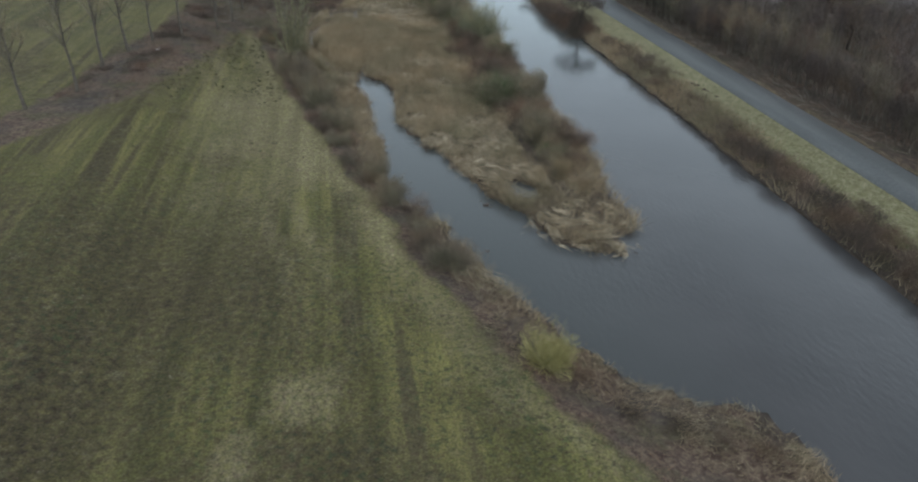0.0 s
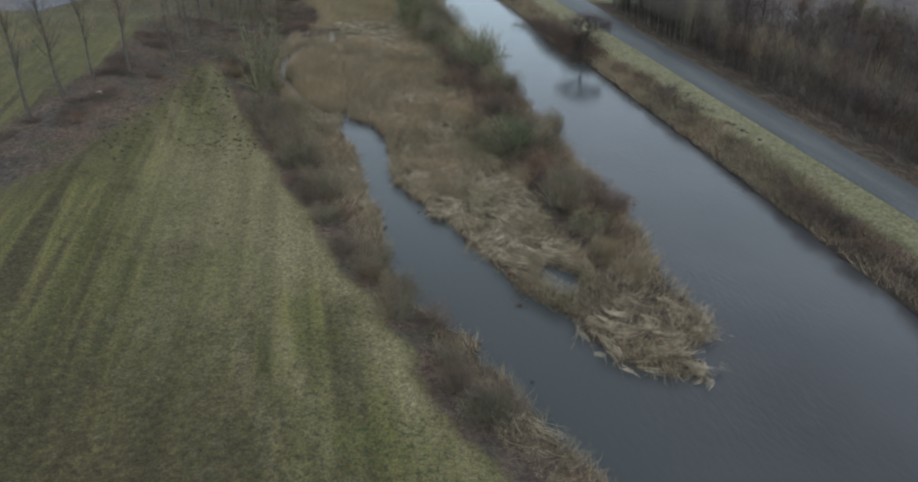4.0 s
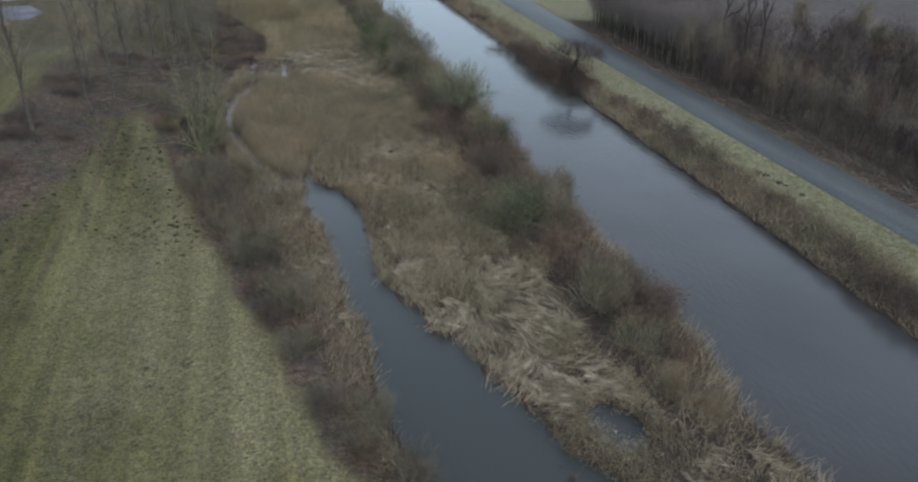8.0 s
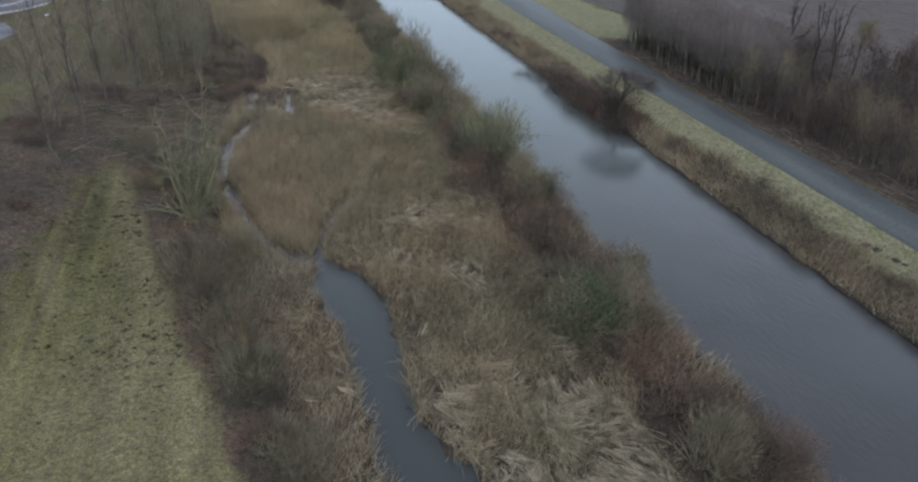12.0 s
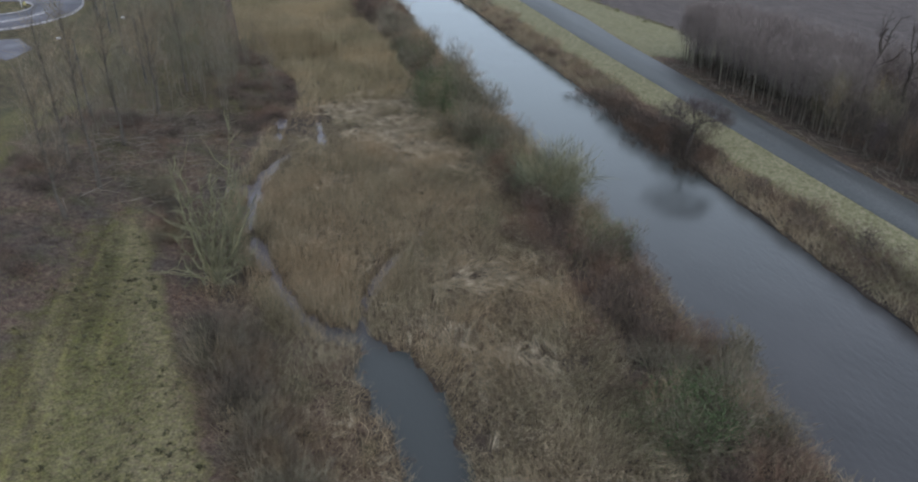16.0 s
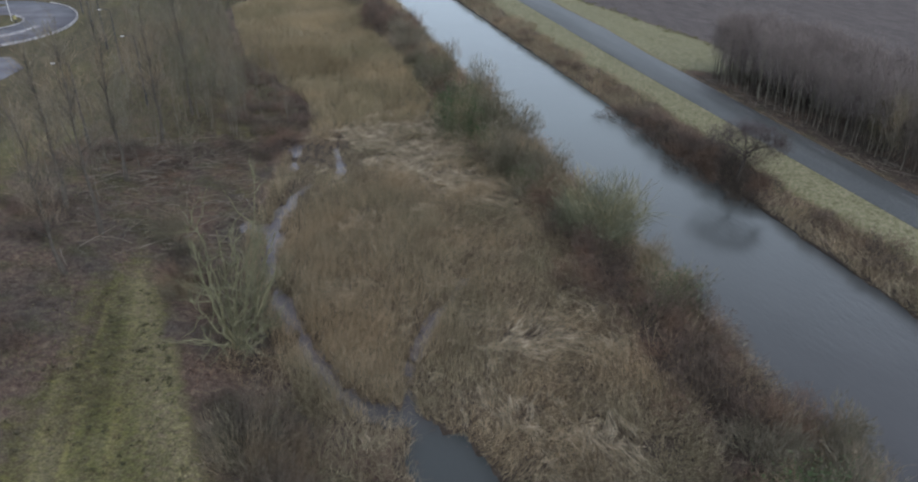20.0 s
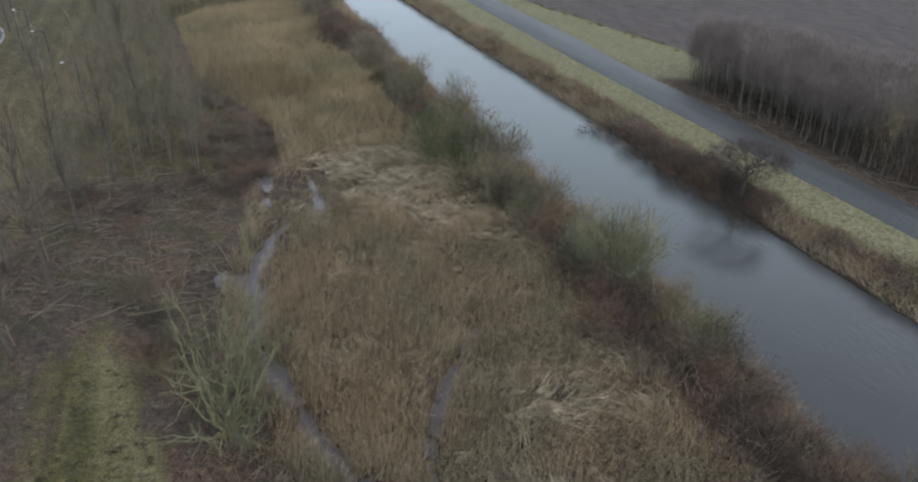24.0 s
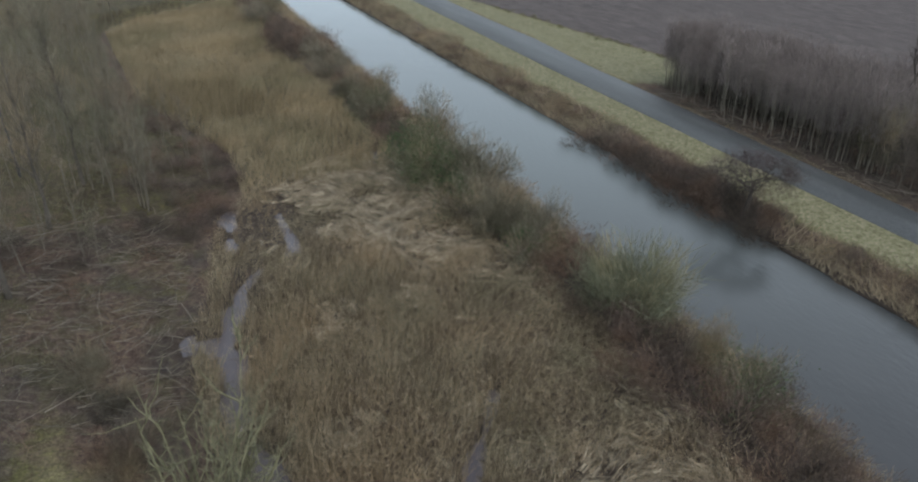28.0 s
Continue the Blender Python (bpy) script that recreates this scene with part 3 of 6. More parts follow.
def thirds(piece):
    """The same faces, all three-cornered."""
    v, q = piece
    return (v, q) if q.shape[1] == 3 else (v, np.concatenate([q[:, [0, 1, 2]], q[:, [0, 2, 3]]]))


def tubes(paths, radii, sides=6):
    """Round tapering limbs along paths (n, k, 3), with radii (n, k)."""
    n, k, _ = paths.shape
    along = np.gradient(paths, axis=1)
    along /= np.linalg.norm(along, axis=2, keepdims=True) + 1e-9
    ref = np.where(np.abs(along[..., 2:3]) > 0.9, np.array([1.0, 0, 0]), np.array([0, 0, 1.0]))
    a = np.cross(along, ref)
    a /= np.linalg.norm(a, axis=2, keepdims=True) + 1e-9
    b = np.cross(along, a)
    ang = np.arange(sides) * 2 * np.pi / sides
    ring = a[:, :, None, :] * np.cos(ang)[:, None] + b[:, :, None, :] * np.sin(ang)[:, None]
    v = (paths[:, :, None, :] + ring * radii[:, :, None, None]).reshape(-1, 3)
    i = (np.arange(n) * k * sides)[:, None, None] + (np.arange(k - 1) * sides)[None, :, None] + np.arange(sides)[None, None, :]
    j = (np.arange(n) * k * sides)[:, None, None] + (np.arange(k - 1) * sides)[None, :, None] + ((np.arange(sides) + 1) % sides)[None, None, :]
    q = np.stack([i, j, j + sides, i + sides], axis=3).reshape(-1, 4)
    return v, q


def joined(*pieces):
    vs, qs, at = [], [], 0
    for v, q in pieces:
        vs.append(v)
        qs.append(q + at)
        at += len(v)
    return np.concatenate(vs), np.concatenate(qs)


def part(name, arrays, mat, parent, label=""):
    """One mesh object under a thing or a part."""
    ob = new(name, mesh_of(name, arrays[0], arrays[1], mat))
    ob.parent = parent
    if label:
        tagged(ob, label)
    return ob


def stuff(name, arrays, mat, label, category):
    return tagged(new(name, mesh_of(name, arrays[0], arrays[1], mat)), label, category, kind="stuff")


def shoots(rng, starts, ways, lengths, k=3, sag=0.0, wild=0.12):
    """Bent twig paths from starts along ways."""
    n = len(starts)
    s = np.linspace(0, 1, k)
    bend = rng.normal(size=(n, 1, 3)) * (s ** 2)[None, :, None] * wild
    p = starts[:, None, :] + (ways[:, None, :] * s[None, :, None] + bend) * lengths[:, None, None]
    p[:, :, 2] -= sag * lengths[:, None] * (s ** 2)[None, :]
    return p


def sprout(rng, parents, n, low=0.25, high=1.0, spread=0.7, up=0.15):
    """Starts and ways of n side shoots on parent paths."""
    m, k, _ = parents.shape
    i = rng.integers(0, m, n)
    s = rng.uniform(low, high, n) * (k - 1)
    j = np.minimum(s.astype(int), k - 2)
    f = (s - j)[:, None]
    start = parents[i, j] * (1 - f) + parents[i, j + 1] * f
    way = parents[i, j + 1] - parents[i, j]
    way /= np.linalg.norm(way, axis=1, keepdims=True) + 1e-9
    way = way + rng.normal(size=(n, 3)) * spread + np.array([0, 0, up])
    way /= np.linalg.norm(way, axis=1, keepdims=True) + 1e-9
    return start, way


def taper(rng, n, k, w0, w1, vary=0.3):
    w = np.linspace(w0, w1, k)[None, :] * rng.uniform(1 - vary, 1 + vary, (n, 1))
    return w


def on_ground(x, y, sink=0.04):
    return float(height(np.array([x]), np.array([y]))[0]) - sink


# ---- the large structure ----
xs = np.concatenate([-np.geomspace(46, 2500, 26)[::-1], np.arange(-45.5, 62, 0.5), np.geomspace(62.5, 2500, 26)])
ys = np.concatenate([-np.geomspace(14, 2000, 22)[::-1], np.arange(-13, 182, 0.62), np.geomspace(182.5, 4000, 36)])
gx, gy = np.meshgrid(xs, ys)
gz = height(gx, gy)
nx, ny = len(xs), len(ys)
idx = np.arange(nx * ny).reshape(ny, nx)
ground_quads = np.stack([idx[:-1, :-1], idx[:-1, 1:], idx[1:, 1:], idx[1:, :-1]], axis=2).reshape(-1, 4)
ground = tagged(new("ground", mesh_of("ground", np.stack([gx, gy, gz], axis=2).reshape(-1, 3), ground_quads, M_GROUND)),
                "grass field, leaf litter, reed mud and ploughed soil along the canal", "ground", kind="structure")


def soils(x, y):
    """The share of each soil at places."""
    ragged = (lumps(x, y, 1.7, 40) - 0.5) * 1.6 + (lumps(x, y, 0.6, 41) - 0.5) * 0.6
    wide = (lumps(x, y, 5, 44) - 0.5) * 2.4
    in_field = np.minimum(smooth(-0.7, 0.7, field_east(y) - x + ragged * 0.6), smooth(-2.6, 2.0, x - field_west(y) + ragged * 0.8 + wide)) * (1 - smooth(79, 85, y))
    meadow = smooth(-1.5, 1.5, litter_west(y) - x + ragged) * (y > 45)
    verge = smooth(32.6, 33.8, x + ragged * 0.5) * (1 - smooth(39.0, 39.5, x))
    north_grass = smooth(106.5, 109, y + (lumps(x, y, 3, 9) - 0.5) * 2.5) * smooth(41, 42, x) * (1 - smooth(-0.6, 0.6, x - (55.8 - 0.165 * (y - 107)) + ragged * 0.4))
    young = (0.62 * smooth(94, 106, y) + 0.36 * smooth(80, 88, y)) * (x < reed_west(y) - 1) * (0.5 + 0.8 * lumps(x, y, 4, 42))
    grass = np.maximum.reduce([in_field, meadow, verge, north_grass, young])
    wet = np.where(x < 32, smooth(-1.2, 0.0, into_water(x, y)), 0)
    reedy = ((x > np.where(y < 66.5, pond_east(y), reed_west(y))) & (x < 20) & (y > 31)) * 1.0
    plough = smooth(-0.3, 0.8, x - (55.8 - 0.165 * (np.minimum(y, 180) - 107))) * smooth(107, 109, y) + smooth(62, 64, x)
    roadside = smooth(39.5, 40.0, x) * (1 - smooth(52, 62, x)) * (y < 107)
    far = smooth(170, 185, y) * (x < 19)
    grass = np.maximum(grass, far * 0.6)
    pale = smooth(33, 46, y + (lumps(x, y, 6, 10) - 0.5) * 12) * in_field * smooth(-14, -6.5, x + wide) * (0.52 + 0.5 * lumps(x, y * 0.12, 1.3, 46)) * (1 - 0.75 * smooth(58, 69, y))
    pale = np.maximum(pale, 0.75 * np.exp(-((x + 1.9 + ragged * 0.4) / 1.6) ** 4 - ((y - 20.5 + ragged * 0.5) / 1.6) ** 4) + 0.7 * np.exp(-((x + 4.4) / 0.8) ** 4 - ((y - 17.2 + ragged) / 1.4) ** 4))
    pale = np.maximum(pale, smooth(3.2, 0.4, field_east(y) - x + ragged * 0.7) * in_field * np.where(y < 30, 0.6, 0.9))
    track = np.exp(-((field_east(y) - x - 5.2 + ragged * 0.2) / 0.5) ** 2) + 0.8 * np.exp(-((field_east(y) - x - 7.0 + ragged * 0.2) / 0.45) ** 2)
    pale = np.maximum(pale, track * in_field * 0.6 * smooth(20, 34, y))
    brown = in_field * (1 - smooth(30, 46, y + ragged * 3)) * smooth(0.05, 0.55, lumps(x, y, 7, 43)) * smooth(3.0, 9.0, field_east(y) - x + wide) * 0.8
    brown = np.maximum(brown, in_field * smooth(-3, -13, x + wide * 2) * (1 - smooth(24, 38, y + wide)) * 0.95)
    brown = np.maximum(brown, meadow * 0.3)
    pale = np.maximum(pale, meadow * 0.12)
    brown = np.maximum(brown, in_field * smooth(3.5, 0.5, x - field_west(y) + wide) * smooth(48, 56, y) * 0.6)
    brown = np.maximum(brown, young * 1.1)
    bright = np.maximum(verge * (x < 39) * (1 - 0.3 * smooth(70, 48, y)), north_grass * 0.8)
    return {"litter": 1 - grass, "mud": np.maximum.reduce([wet, reedy * 0.9, roadside * 0.52]), "soil": np.clip(plough, 0, 1), "pale": np.clip(pale, 0, 1), "bright": bright, "brown": brown, "weedy": np.clip(in_field * ((0.25 + 0.75 * (1 - smooth(30, 48, y))) * smooth(0.2, 0.7, lumps(x, y, 4.5, 45)) + 0.6 * smooth(9, 3, field_east(y) - x) * (1 - smooth(24, 34, y))) * (1 - 0.6 * np.clip(pale, 0, 1)), 0, 1)}


def lay_soils(ob, x, y):
    for soil_name, values in soils(x, y).items():
        ob.data.attributes.new(soil_name, "FLOAT", "POINT").data.foreach_set("value", values.astype(np.float32).ravel())


lay_soils(ground, gx, gy)

wx, wy = np.array([-9.0, 32.5]), np.concatenate([[-300.0, -60], np.arange(-40, 200, 20.0), [300, 700, 1500, 3900]])
wv = np.array([(a, b, WATER_Z) for b in wy for a in wx])
wq = np.array([(2 * i, 2 * i + 1, 2 * i + 3, 2 * i + 2) for i in range(len(wy) - 1)])
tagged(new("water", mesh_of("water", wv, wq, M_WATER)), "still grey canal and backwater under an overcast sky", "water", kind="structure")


def strip(name, west, east, y0, y1, z, thick, mat, step=2.0):
    """A long slab between two lines of the plan."""
    yy = np.arange(y0, y1 + step, step)
    rows = []
    for b in yy:
        a, c = float(west(b)), float(east(b))
        rows += [(a - 0.12, b, z - thick), (a, b, z), (a + (c - a) * 0.5, b, z + 0.05), (c, b, z), (c + 0.12, b, z - thick)]
    n = len(yy)
    q = np.array([(5 * i + j, 5 * i + j + 1, 5 * i + j + 6, 5 * i + j + 5) for i in range(n - 1) for j in range(4)])
    return mesh_of(name, np.array(rows), q, mat)


road = tagged(new("road", strip("road", road_west, road_east, -200, 600, ROAD_Z, 0.15, M_ASPHALT)), "grey asphalt lane beside the canal, worn at the edges", "road", kind="structure")


# undercut foot of the far canal bank, coloured dark for shade and reflection
by = np.arange(-10, 175, 0.35)
bank_x = canal_east(by) + (lumps(by, 0 * by, 1.4, 50) - 0.5) * 0.35 + (lumps(by, 0 * by, 0.5, 51) - 0.5) * 0.15
bank_v = np.stack([np.stack([bank_x + dx, by, WATER_Z + dz + (lumps(by, 0 * by + dx, 0.8, 52) - 0.5) * 0.12], axis=1) for dx, dz in ((0.16, -0.5), (0.12, 0.0), (0.1, 0.1), (0.5, 0.18), (1.1, 0.2))], axis=1)
bank_i = np.arange(len(by) * 5).reshape(-1, 5)
bank_q = np.stack([bank_i[:-1, :-1], bank_i[:-1, 1:], bank_i[1:, 1:], bank_i[1:, :-1]], axis=2).reshape(-1, 4)
tagged(new("canal_bank", mesh_of("canal_bank", bank_v.reshape(-1, 3), bank_q, M_EARTH)), "undercut earth foot of the canal bank, coloured dark for its shade and reflection", "bank", kind="structure")


# ---- reeds, sedge and grass: what nobody could count ----
def scatter(rng, x0, x1, y0, y1, per_m2, keep):
    """Random places in a rectangle, kept where keep(x, y) is above a random number."""
    n = int((x1 - x0) * (y1 - y0) * per_m2)
    x, y = rng.uniform(x0, x1, n), rng.uniform(y0, y1, n)
    ok = rng.random(n) < keep(x, y)
    return x[ok], y[ok]


def blades(rng, x, y, tall, width, lean, k=3, wind=(0.25, -0.1), tip=0.25, combed=0.0):
    """Upright or leaning blades rooted at places."""
    n = len(x)
    z = height(x, y) - 0.03
    tall = np.broadcast_to(tall, n) * rng.uniform(0.7, 1.2, n)
    way = rng.normal(size=(n, 3)) * np.array([1, 1, 0]) * np.broadcast_to(lean, n)[:, None]
    if np.any(combed):
        a = lumps(x, y, 4.0, 11) * 9.0
        way += np.stack([np.cos(a), np.sin(a), 0 * a], axis=1) * np.broadcast_to(combed, n)[:, None]
    way[:, 0] += wind[0]
    way[:, 1] += wind[1]
    way[:, 2] = 1
    way /= np.linalg.norm(way, axis=1, keepdims=True)
    paths = shoots(rng, np.stack([x, y, z], axis=1), way, tall, k, 0.12, 0.12)
    return ribbons(paths, np.linspace(width, width * tip, k)[None, :] * rng.uniform(0.7, 1.3, (n, 1)), rng)


def straw_zone(x, y):
    """Where the reeds lie flat and bleached."""
    patches = ((11.2, 51.6, 2.3, 3.0), (11.8, 47.6, 1.9, 3.2), (10.2, 43.4, 1.7, 2.8), (12.6, 42.0, 1.3, 2.2), (14.5, 34.5, 3.0, 2.6), (15.6, 32.0, 1.6, 1.4), (7.8, 48.5, 1.1, 1.8), (9.6, 69.8, 2.8, 1.8), (10.5, 88.0, 2.8, 2.6), (6.2, 92.5, 2.0, 2.4), (12.0, 96.0, 1.6, 5.5), (5.6, 97.6, 2.8, 2.4), (8.4, 101.0, 2.6, 2.0),
               (9.2, 93.0, 3.8, 3.8), (6.0, 53.0, 0.8, 2.0), (2.2, 58.4, 0.8, 1.6), (10.0, 63.0, 1.5, 1.6), (10.8, 99.0, 1.6, 4.0), (6.0, 58.5, 1.0, 2.0))
    best = 0 * x
    for cx, cy, rx, ry in patches:
        best = np.maximum(best, 1.35 - np.hypot((x - cx) / rx, (y - cy) / ry))
    return np.clip(best + (lumps(x, y, 1.6, 12) - 0.5) * 1.3 + (lumps(x, y, 0.7, 59) - 0.5) * 0.5, 0, 1)


def reed_zone(x, y):
    w = into_water(x, y)
    inside = (x > np.where(y < 66.5, pond_east(y), reed_west(y))) & (x < hedge_west(y) + 0.8 + (lumps(x, y, 2, 13) - 0.5) * 1.6) & (y > 30.2) & (w < 0.12)
    bare = 0.8 * np.exp(-((x - 1.6) / 2.6) ** 2 - ((y - 95.5) / 3.4) ** 2) + 0.85 * np.exp(-((x + 0.4) / 1.5) ** 2 - ((y - 88.6) / 2.6) ** 2)
    return np.where(inside & (y < 168), 1.0 - bare, 0.0)


def fringe_zone(x, y):
    """Reeds on the field's side of the backwater."""
    w = into_water(x, y)
    inside = (x > field_east(y) + np.where(y < 26, 0.9, 1.9) + (lumps(x, y, 2.5, 14) - 0.5) * 1.8) & (x < pond_west(y) + 0.1) & (w < 0.1) & (w > -4.2)
    return np.where(inside & (y > 8) & (y < 72), np.where(x < field_east(y) + 3.2, 0.5, 1.0), 0.0)


def build_reeds():
    rng = np.random.default_rng(11)
    x, y = scatter(rng, -5, 19, 30, 100, 215, lambda x, y: reed_zone(x, y) * (1 - 0.85 * straw_zone(x, y)) * (0.55 + 0.45 * lumps(x, y, 1.2, 15)))
    core = smooth(66, 68, y) * (1 - smooth(88, 91, y)) * (1 - smooth(6.5, 9.5, x))
    marsh = 1 - 0.45 * smooth(88, 91, y + (lumps(x, y, 2, 69) - 0.5) * 4)
    stuff("reed_bed", blades(rng, x, y, 0.85 * marsh + 0.35 * core + 0.5 * (lumps(x, y, 1.6, 16) - 0.5), 0.018, 0.24 + 0.35 * lumps(x, y, 2.0, 17) * (1 - core), wind=(0.06, -0.04), combed=0.3 * (1 - 0.9 * core)), M_REED,
          "dense golden-brown dry winter reeds standing in mud", "reeds")
    x, y = scatter(rng, -5, 19, 30, 100, 100, lambda x, y: reed_zone(x, y) * (1 - 0.8 * straw_zone(x, y)))
    n = len(x)
    core = smooth(66, 68, y) * (1 - smooth(88, 91, y)) * (1 - smooth(6.5, 9.5, x))
    a = rng.uniform(0, 2 * np.pi, n)
    start = np.stack([x, y, height(x, y) + (0.68 + 0.33 * core + 0.4 * (lumps(x, y, 1.6, 16) - 0.5)) * rng.uniform(0.75, 1.15, n)], axis=1)
    way = np.stack([np.cos(a), np.sin(a), rng.uniform(-0.3, 0.5, n)], axis=1)
    stuff("reed_leaf_litter", spikes(shoots(rng, start, way, rng.uniform(0.1, 0.26, n), 2, 0, 0.1), taper(rng, n, 2, 0.019, 0), rng), M_REED, "bent dry leaves and plumes among the reeds", "reeds")
    x, y = scatter(rng, -6, 16, 100, 168, 60, lambda x, y: reed_zone(x, y))
    gold = np.hypot((x - 1.0) / 5.5, (y - 120) / 6.0) + (lumps(x, y, 2.5, 60) - 0.5) * 0.7 < 0.9
    stuff("far_reed_bed", blades(rng, x[~gold], y[~gold], 1.05 + 0.4 * (lumps(x[~gold], y[~gold], 4, 61) - 0.5), 0.033, 0.3, wind=(0.06, -0.04), combed=0.2), M_REED_FAR, "yellowish dry reeds filling the far marsh", "reeds")
    stuff("golden_reed_stand", blades(rng, x[gold], y[gold], 1.5, 0.03, 0.2, wind=(0.06, -0.04)), M_REED_GOLD, "taller golden-brown stand of dry reeds", "reeds")
    x, y = scatter(rng, 0, 19, 12, 103, 17, lambda x, y: np.maximum(reed_zone(x, y), (((x > 0) & (x < pond_west(y)) & (y < 66)) | ((y < 41) & (x > 10))) * 1.0) * straw_zone(x, y) * np.where((y > 58) & (y < 80), 0.6, 1.0) * np.where((y < 40) & (x > 10), 0.58 * smooth(0.35, 0.65, lumps(x, y, 0.9, 68)), 1.0) * (into_water(x, y) < np.where(x < 4, -0.5, np.where(y < 28, -9.0, np.where((y < 41) & (x > 10), 2.6 * lumps(x, y, 0.7, 57) - 0.5, np.where((y > 54) & (y < 67), -1.2, -0.3))))))
    # locks of a dozen stems, each lock combed one way and curled at its end
    each = 12
    lock_way = -0.75 + (lumps(x, y, 2.2, 18) - 0.5) * 4.2 + rng.normal(size=len(x)) * 0.32
    lock_curl = (lumps(x, y, 0.9, 65) - 0.5) * 1.7 + rng.normal(size=len(x)) * 0.25
    lock_long = rng.uniform(0.75, 1.7, len(x)) * np.where(x < 4.5, 0.7, 1.0) * np.where(into_water(x, y) > -0.2, 0.55, 1.0)
    lock_lift = rng.uniform(0, 0.38, len(x))
    i = np.repeat(np.arange(len(x)), each)
    n = len(i)
    a = lock_way[i] + rng.normal(size=n) * 0.13
    way = np.stack([np.cos(a), np.sin(a), rng.uniform(0.0, 0.22, n)], axis=1)
    start = np.stack([x[i] + rng.normal(size=n) * 0.09, y[i] + rng.normal(size=n) * 0.09, np.maximum(height(x, y), -0.62)[i] * 0.3 - 0.32 + lock_lift[i] + rng.normal(size=n) * 0.03], axis=1)
    ends = np.maximum(into_water(x + 0.5 * np.cos(lock_way), y + 0.5 * np.sin(lock_way)), into_water(x + 1.1 * np.cos(lock_way), y + 1.1 * np.sin(lock_way)))
    span = lock_long[i] * np.where((ends > 0.05)[i] & ((start[:, 1] > 40) | (start[:, 0] > 15)), np.where(start[:, 1] > 40, 0.25, 0.5), 1.0)
    paths = shoots(rng, start, way, span * rng.uniform(0.65, 1.1, n), 4, 0.3, 0.12)
    curl = (lock_curl[i] + rng.normal(size=n) * 0.1)[:, None] * np.linspace(0, 1, 4)[None, :] ** 2 * np.linalg.norm(paths[:, -1] - paths[:, 0], axis=1)[:, None]
    paths[:, :, 0] += curl * -way[:, 1:2]
    paths[:, :, 1] += curl * way[:, 0:1]
    stuff("flattened_reeds", ribbons(paths, np.linspace(0.024, 0.008, 4)[None, :] * rng.uniform(0.6, 1.3, (n, 1)), rng), M_STRAW, "pale bleached reeds beaten flat into swirls", "reeds")
    x, y = scatter(rng, -6, 20, 8, 72, 140, lambda x, y: fringe_zone(x, y) * (0.4 + 0.6 * lumps(x, y, 1.5, 19)))
    stuff("fringe_reeds", blades(rng, x, y, np.where(y < 27, 0.5, 0.8), 0.02, np.where(y < 27, 0.9, 0.55), wind=(0.1, 0), combed=np.where(y < 27, 1.1, 0.3)), M_SEDGE, "straggling brown reeds along the backwater's edge", "reeds")
    x, y = scatter(rng, -4.5, 9, 65, 98, 60, lambda x, y: (np.abs(into_water(x, y) - 0.06) < 0.24) * smooth(0.45, 0.65, lumps(x, y, 0.8, 62)))
    stuff("creek_edge_sedge", blades(rng, x, y, 0.3, 0.03, 0.8, wind=(0, 0)), M_DARK_TWIG, "dark rotting tufts along the muddy creek", "grass")
    # the far bank and the strip in front of the hedge
    x, y = scatter(rng, 30.0, 34.2, 5, 170, 115, lambda x, y: (into_water(x, y) < -0.02) * (1 - smooth(32.6, 34.0, x + (lumps(x, y, 3, 20) - 0.5) * 1.6)) * (0.45 + 0.55 * lumps(x, y, 2, 21)) * (1 - 0.7 * smooth(47, 43, y)) * (1 - 0.7 * smooth(79.5, 81.5, y) * (1 - smooth(97, 100, y))))
    stuff("bank_sedge", blades(rng, x, y, 0.6 + 0.45 * lumps(x, y, 3, 22), 0.026, 0.5, wind=(-0.2, 0), combed=0.3), M_SEDGE, "brown tufted sedge and dead grass on the canal bank", "grass")
    x, y = scatter(rng, 15.5, 21, 33, 170, 95, lambda x, y: (into_water(x, y) < 0.2) * (into_water(x, y) > -2.6) * (0.3 + 0.7 * lumps(x, y, 1.8, 56)))
    stuff("shore_sedge", blades(rng, x, y, 0.85, 0.024, 0.5, wind=(0.3, 0)), M_SEDGE, "rusty dead sedge leaning over the water", "grass")

    x, y = scatter(rng, 12.5, 19.5, 37, 110, 14, lambda x, y: ((x > hedge_west(y)) & (into_water(x, y) < -0.3)) * smooth(0.35, 0.75, lumps(x, y, 1.8, 66)))
    stuff("hedge_sedge", blades(rng, x, y, 1.25, 0.022, 0.45, wind=(0.15, 0)), M_SEDGE, "tan dead stalks standing among the hedge bushes", "grass")


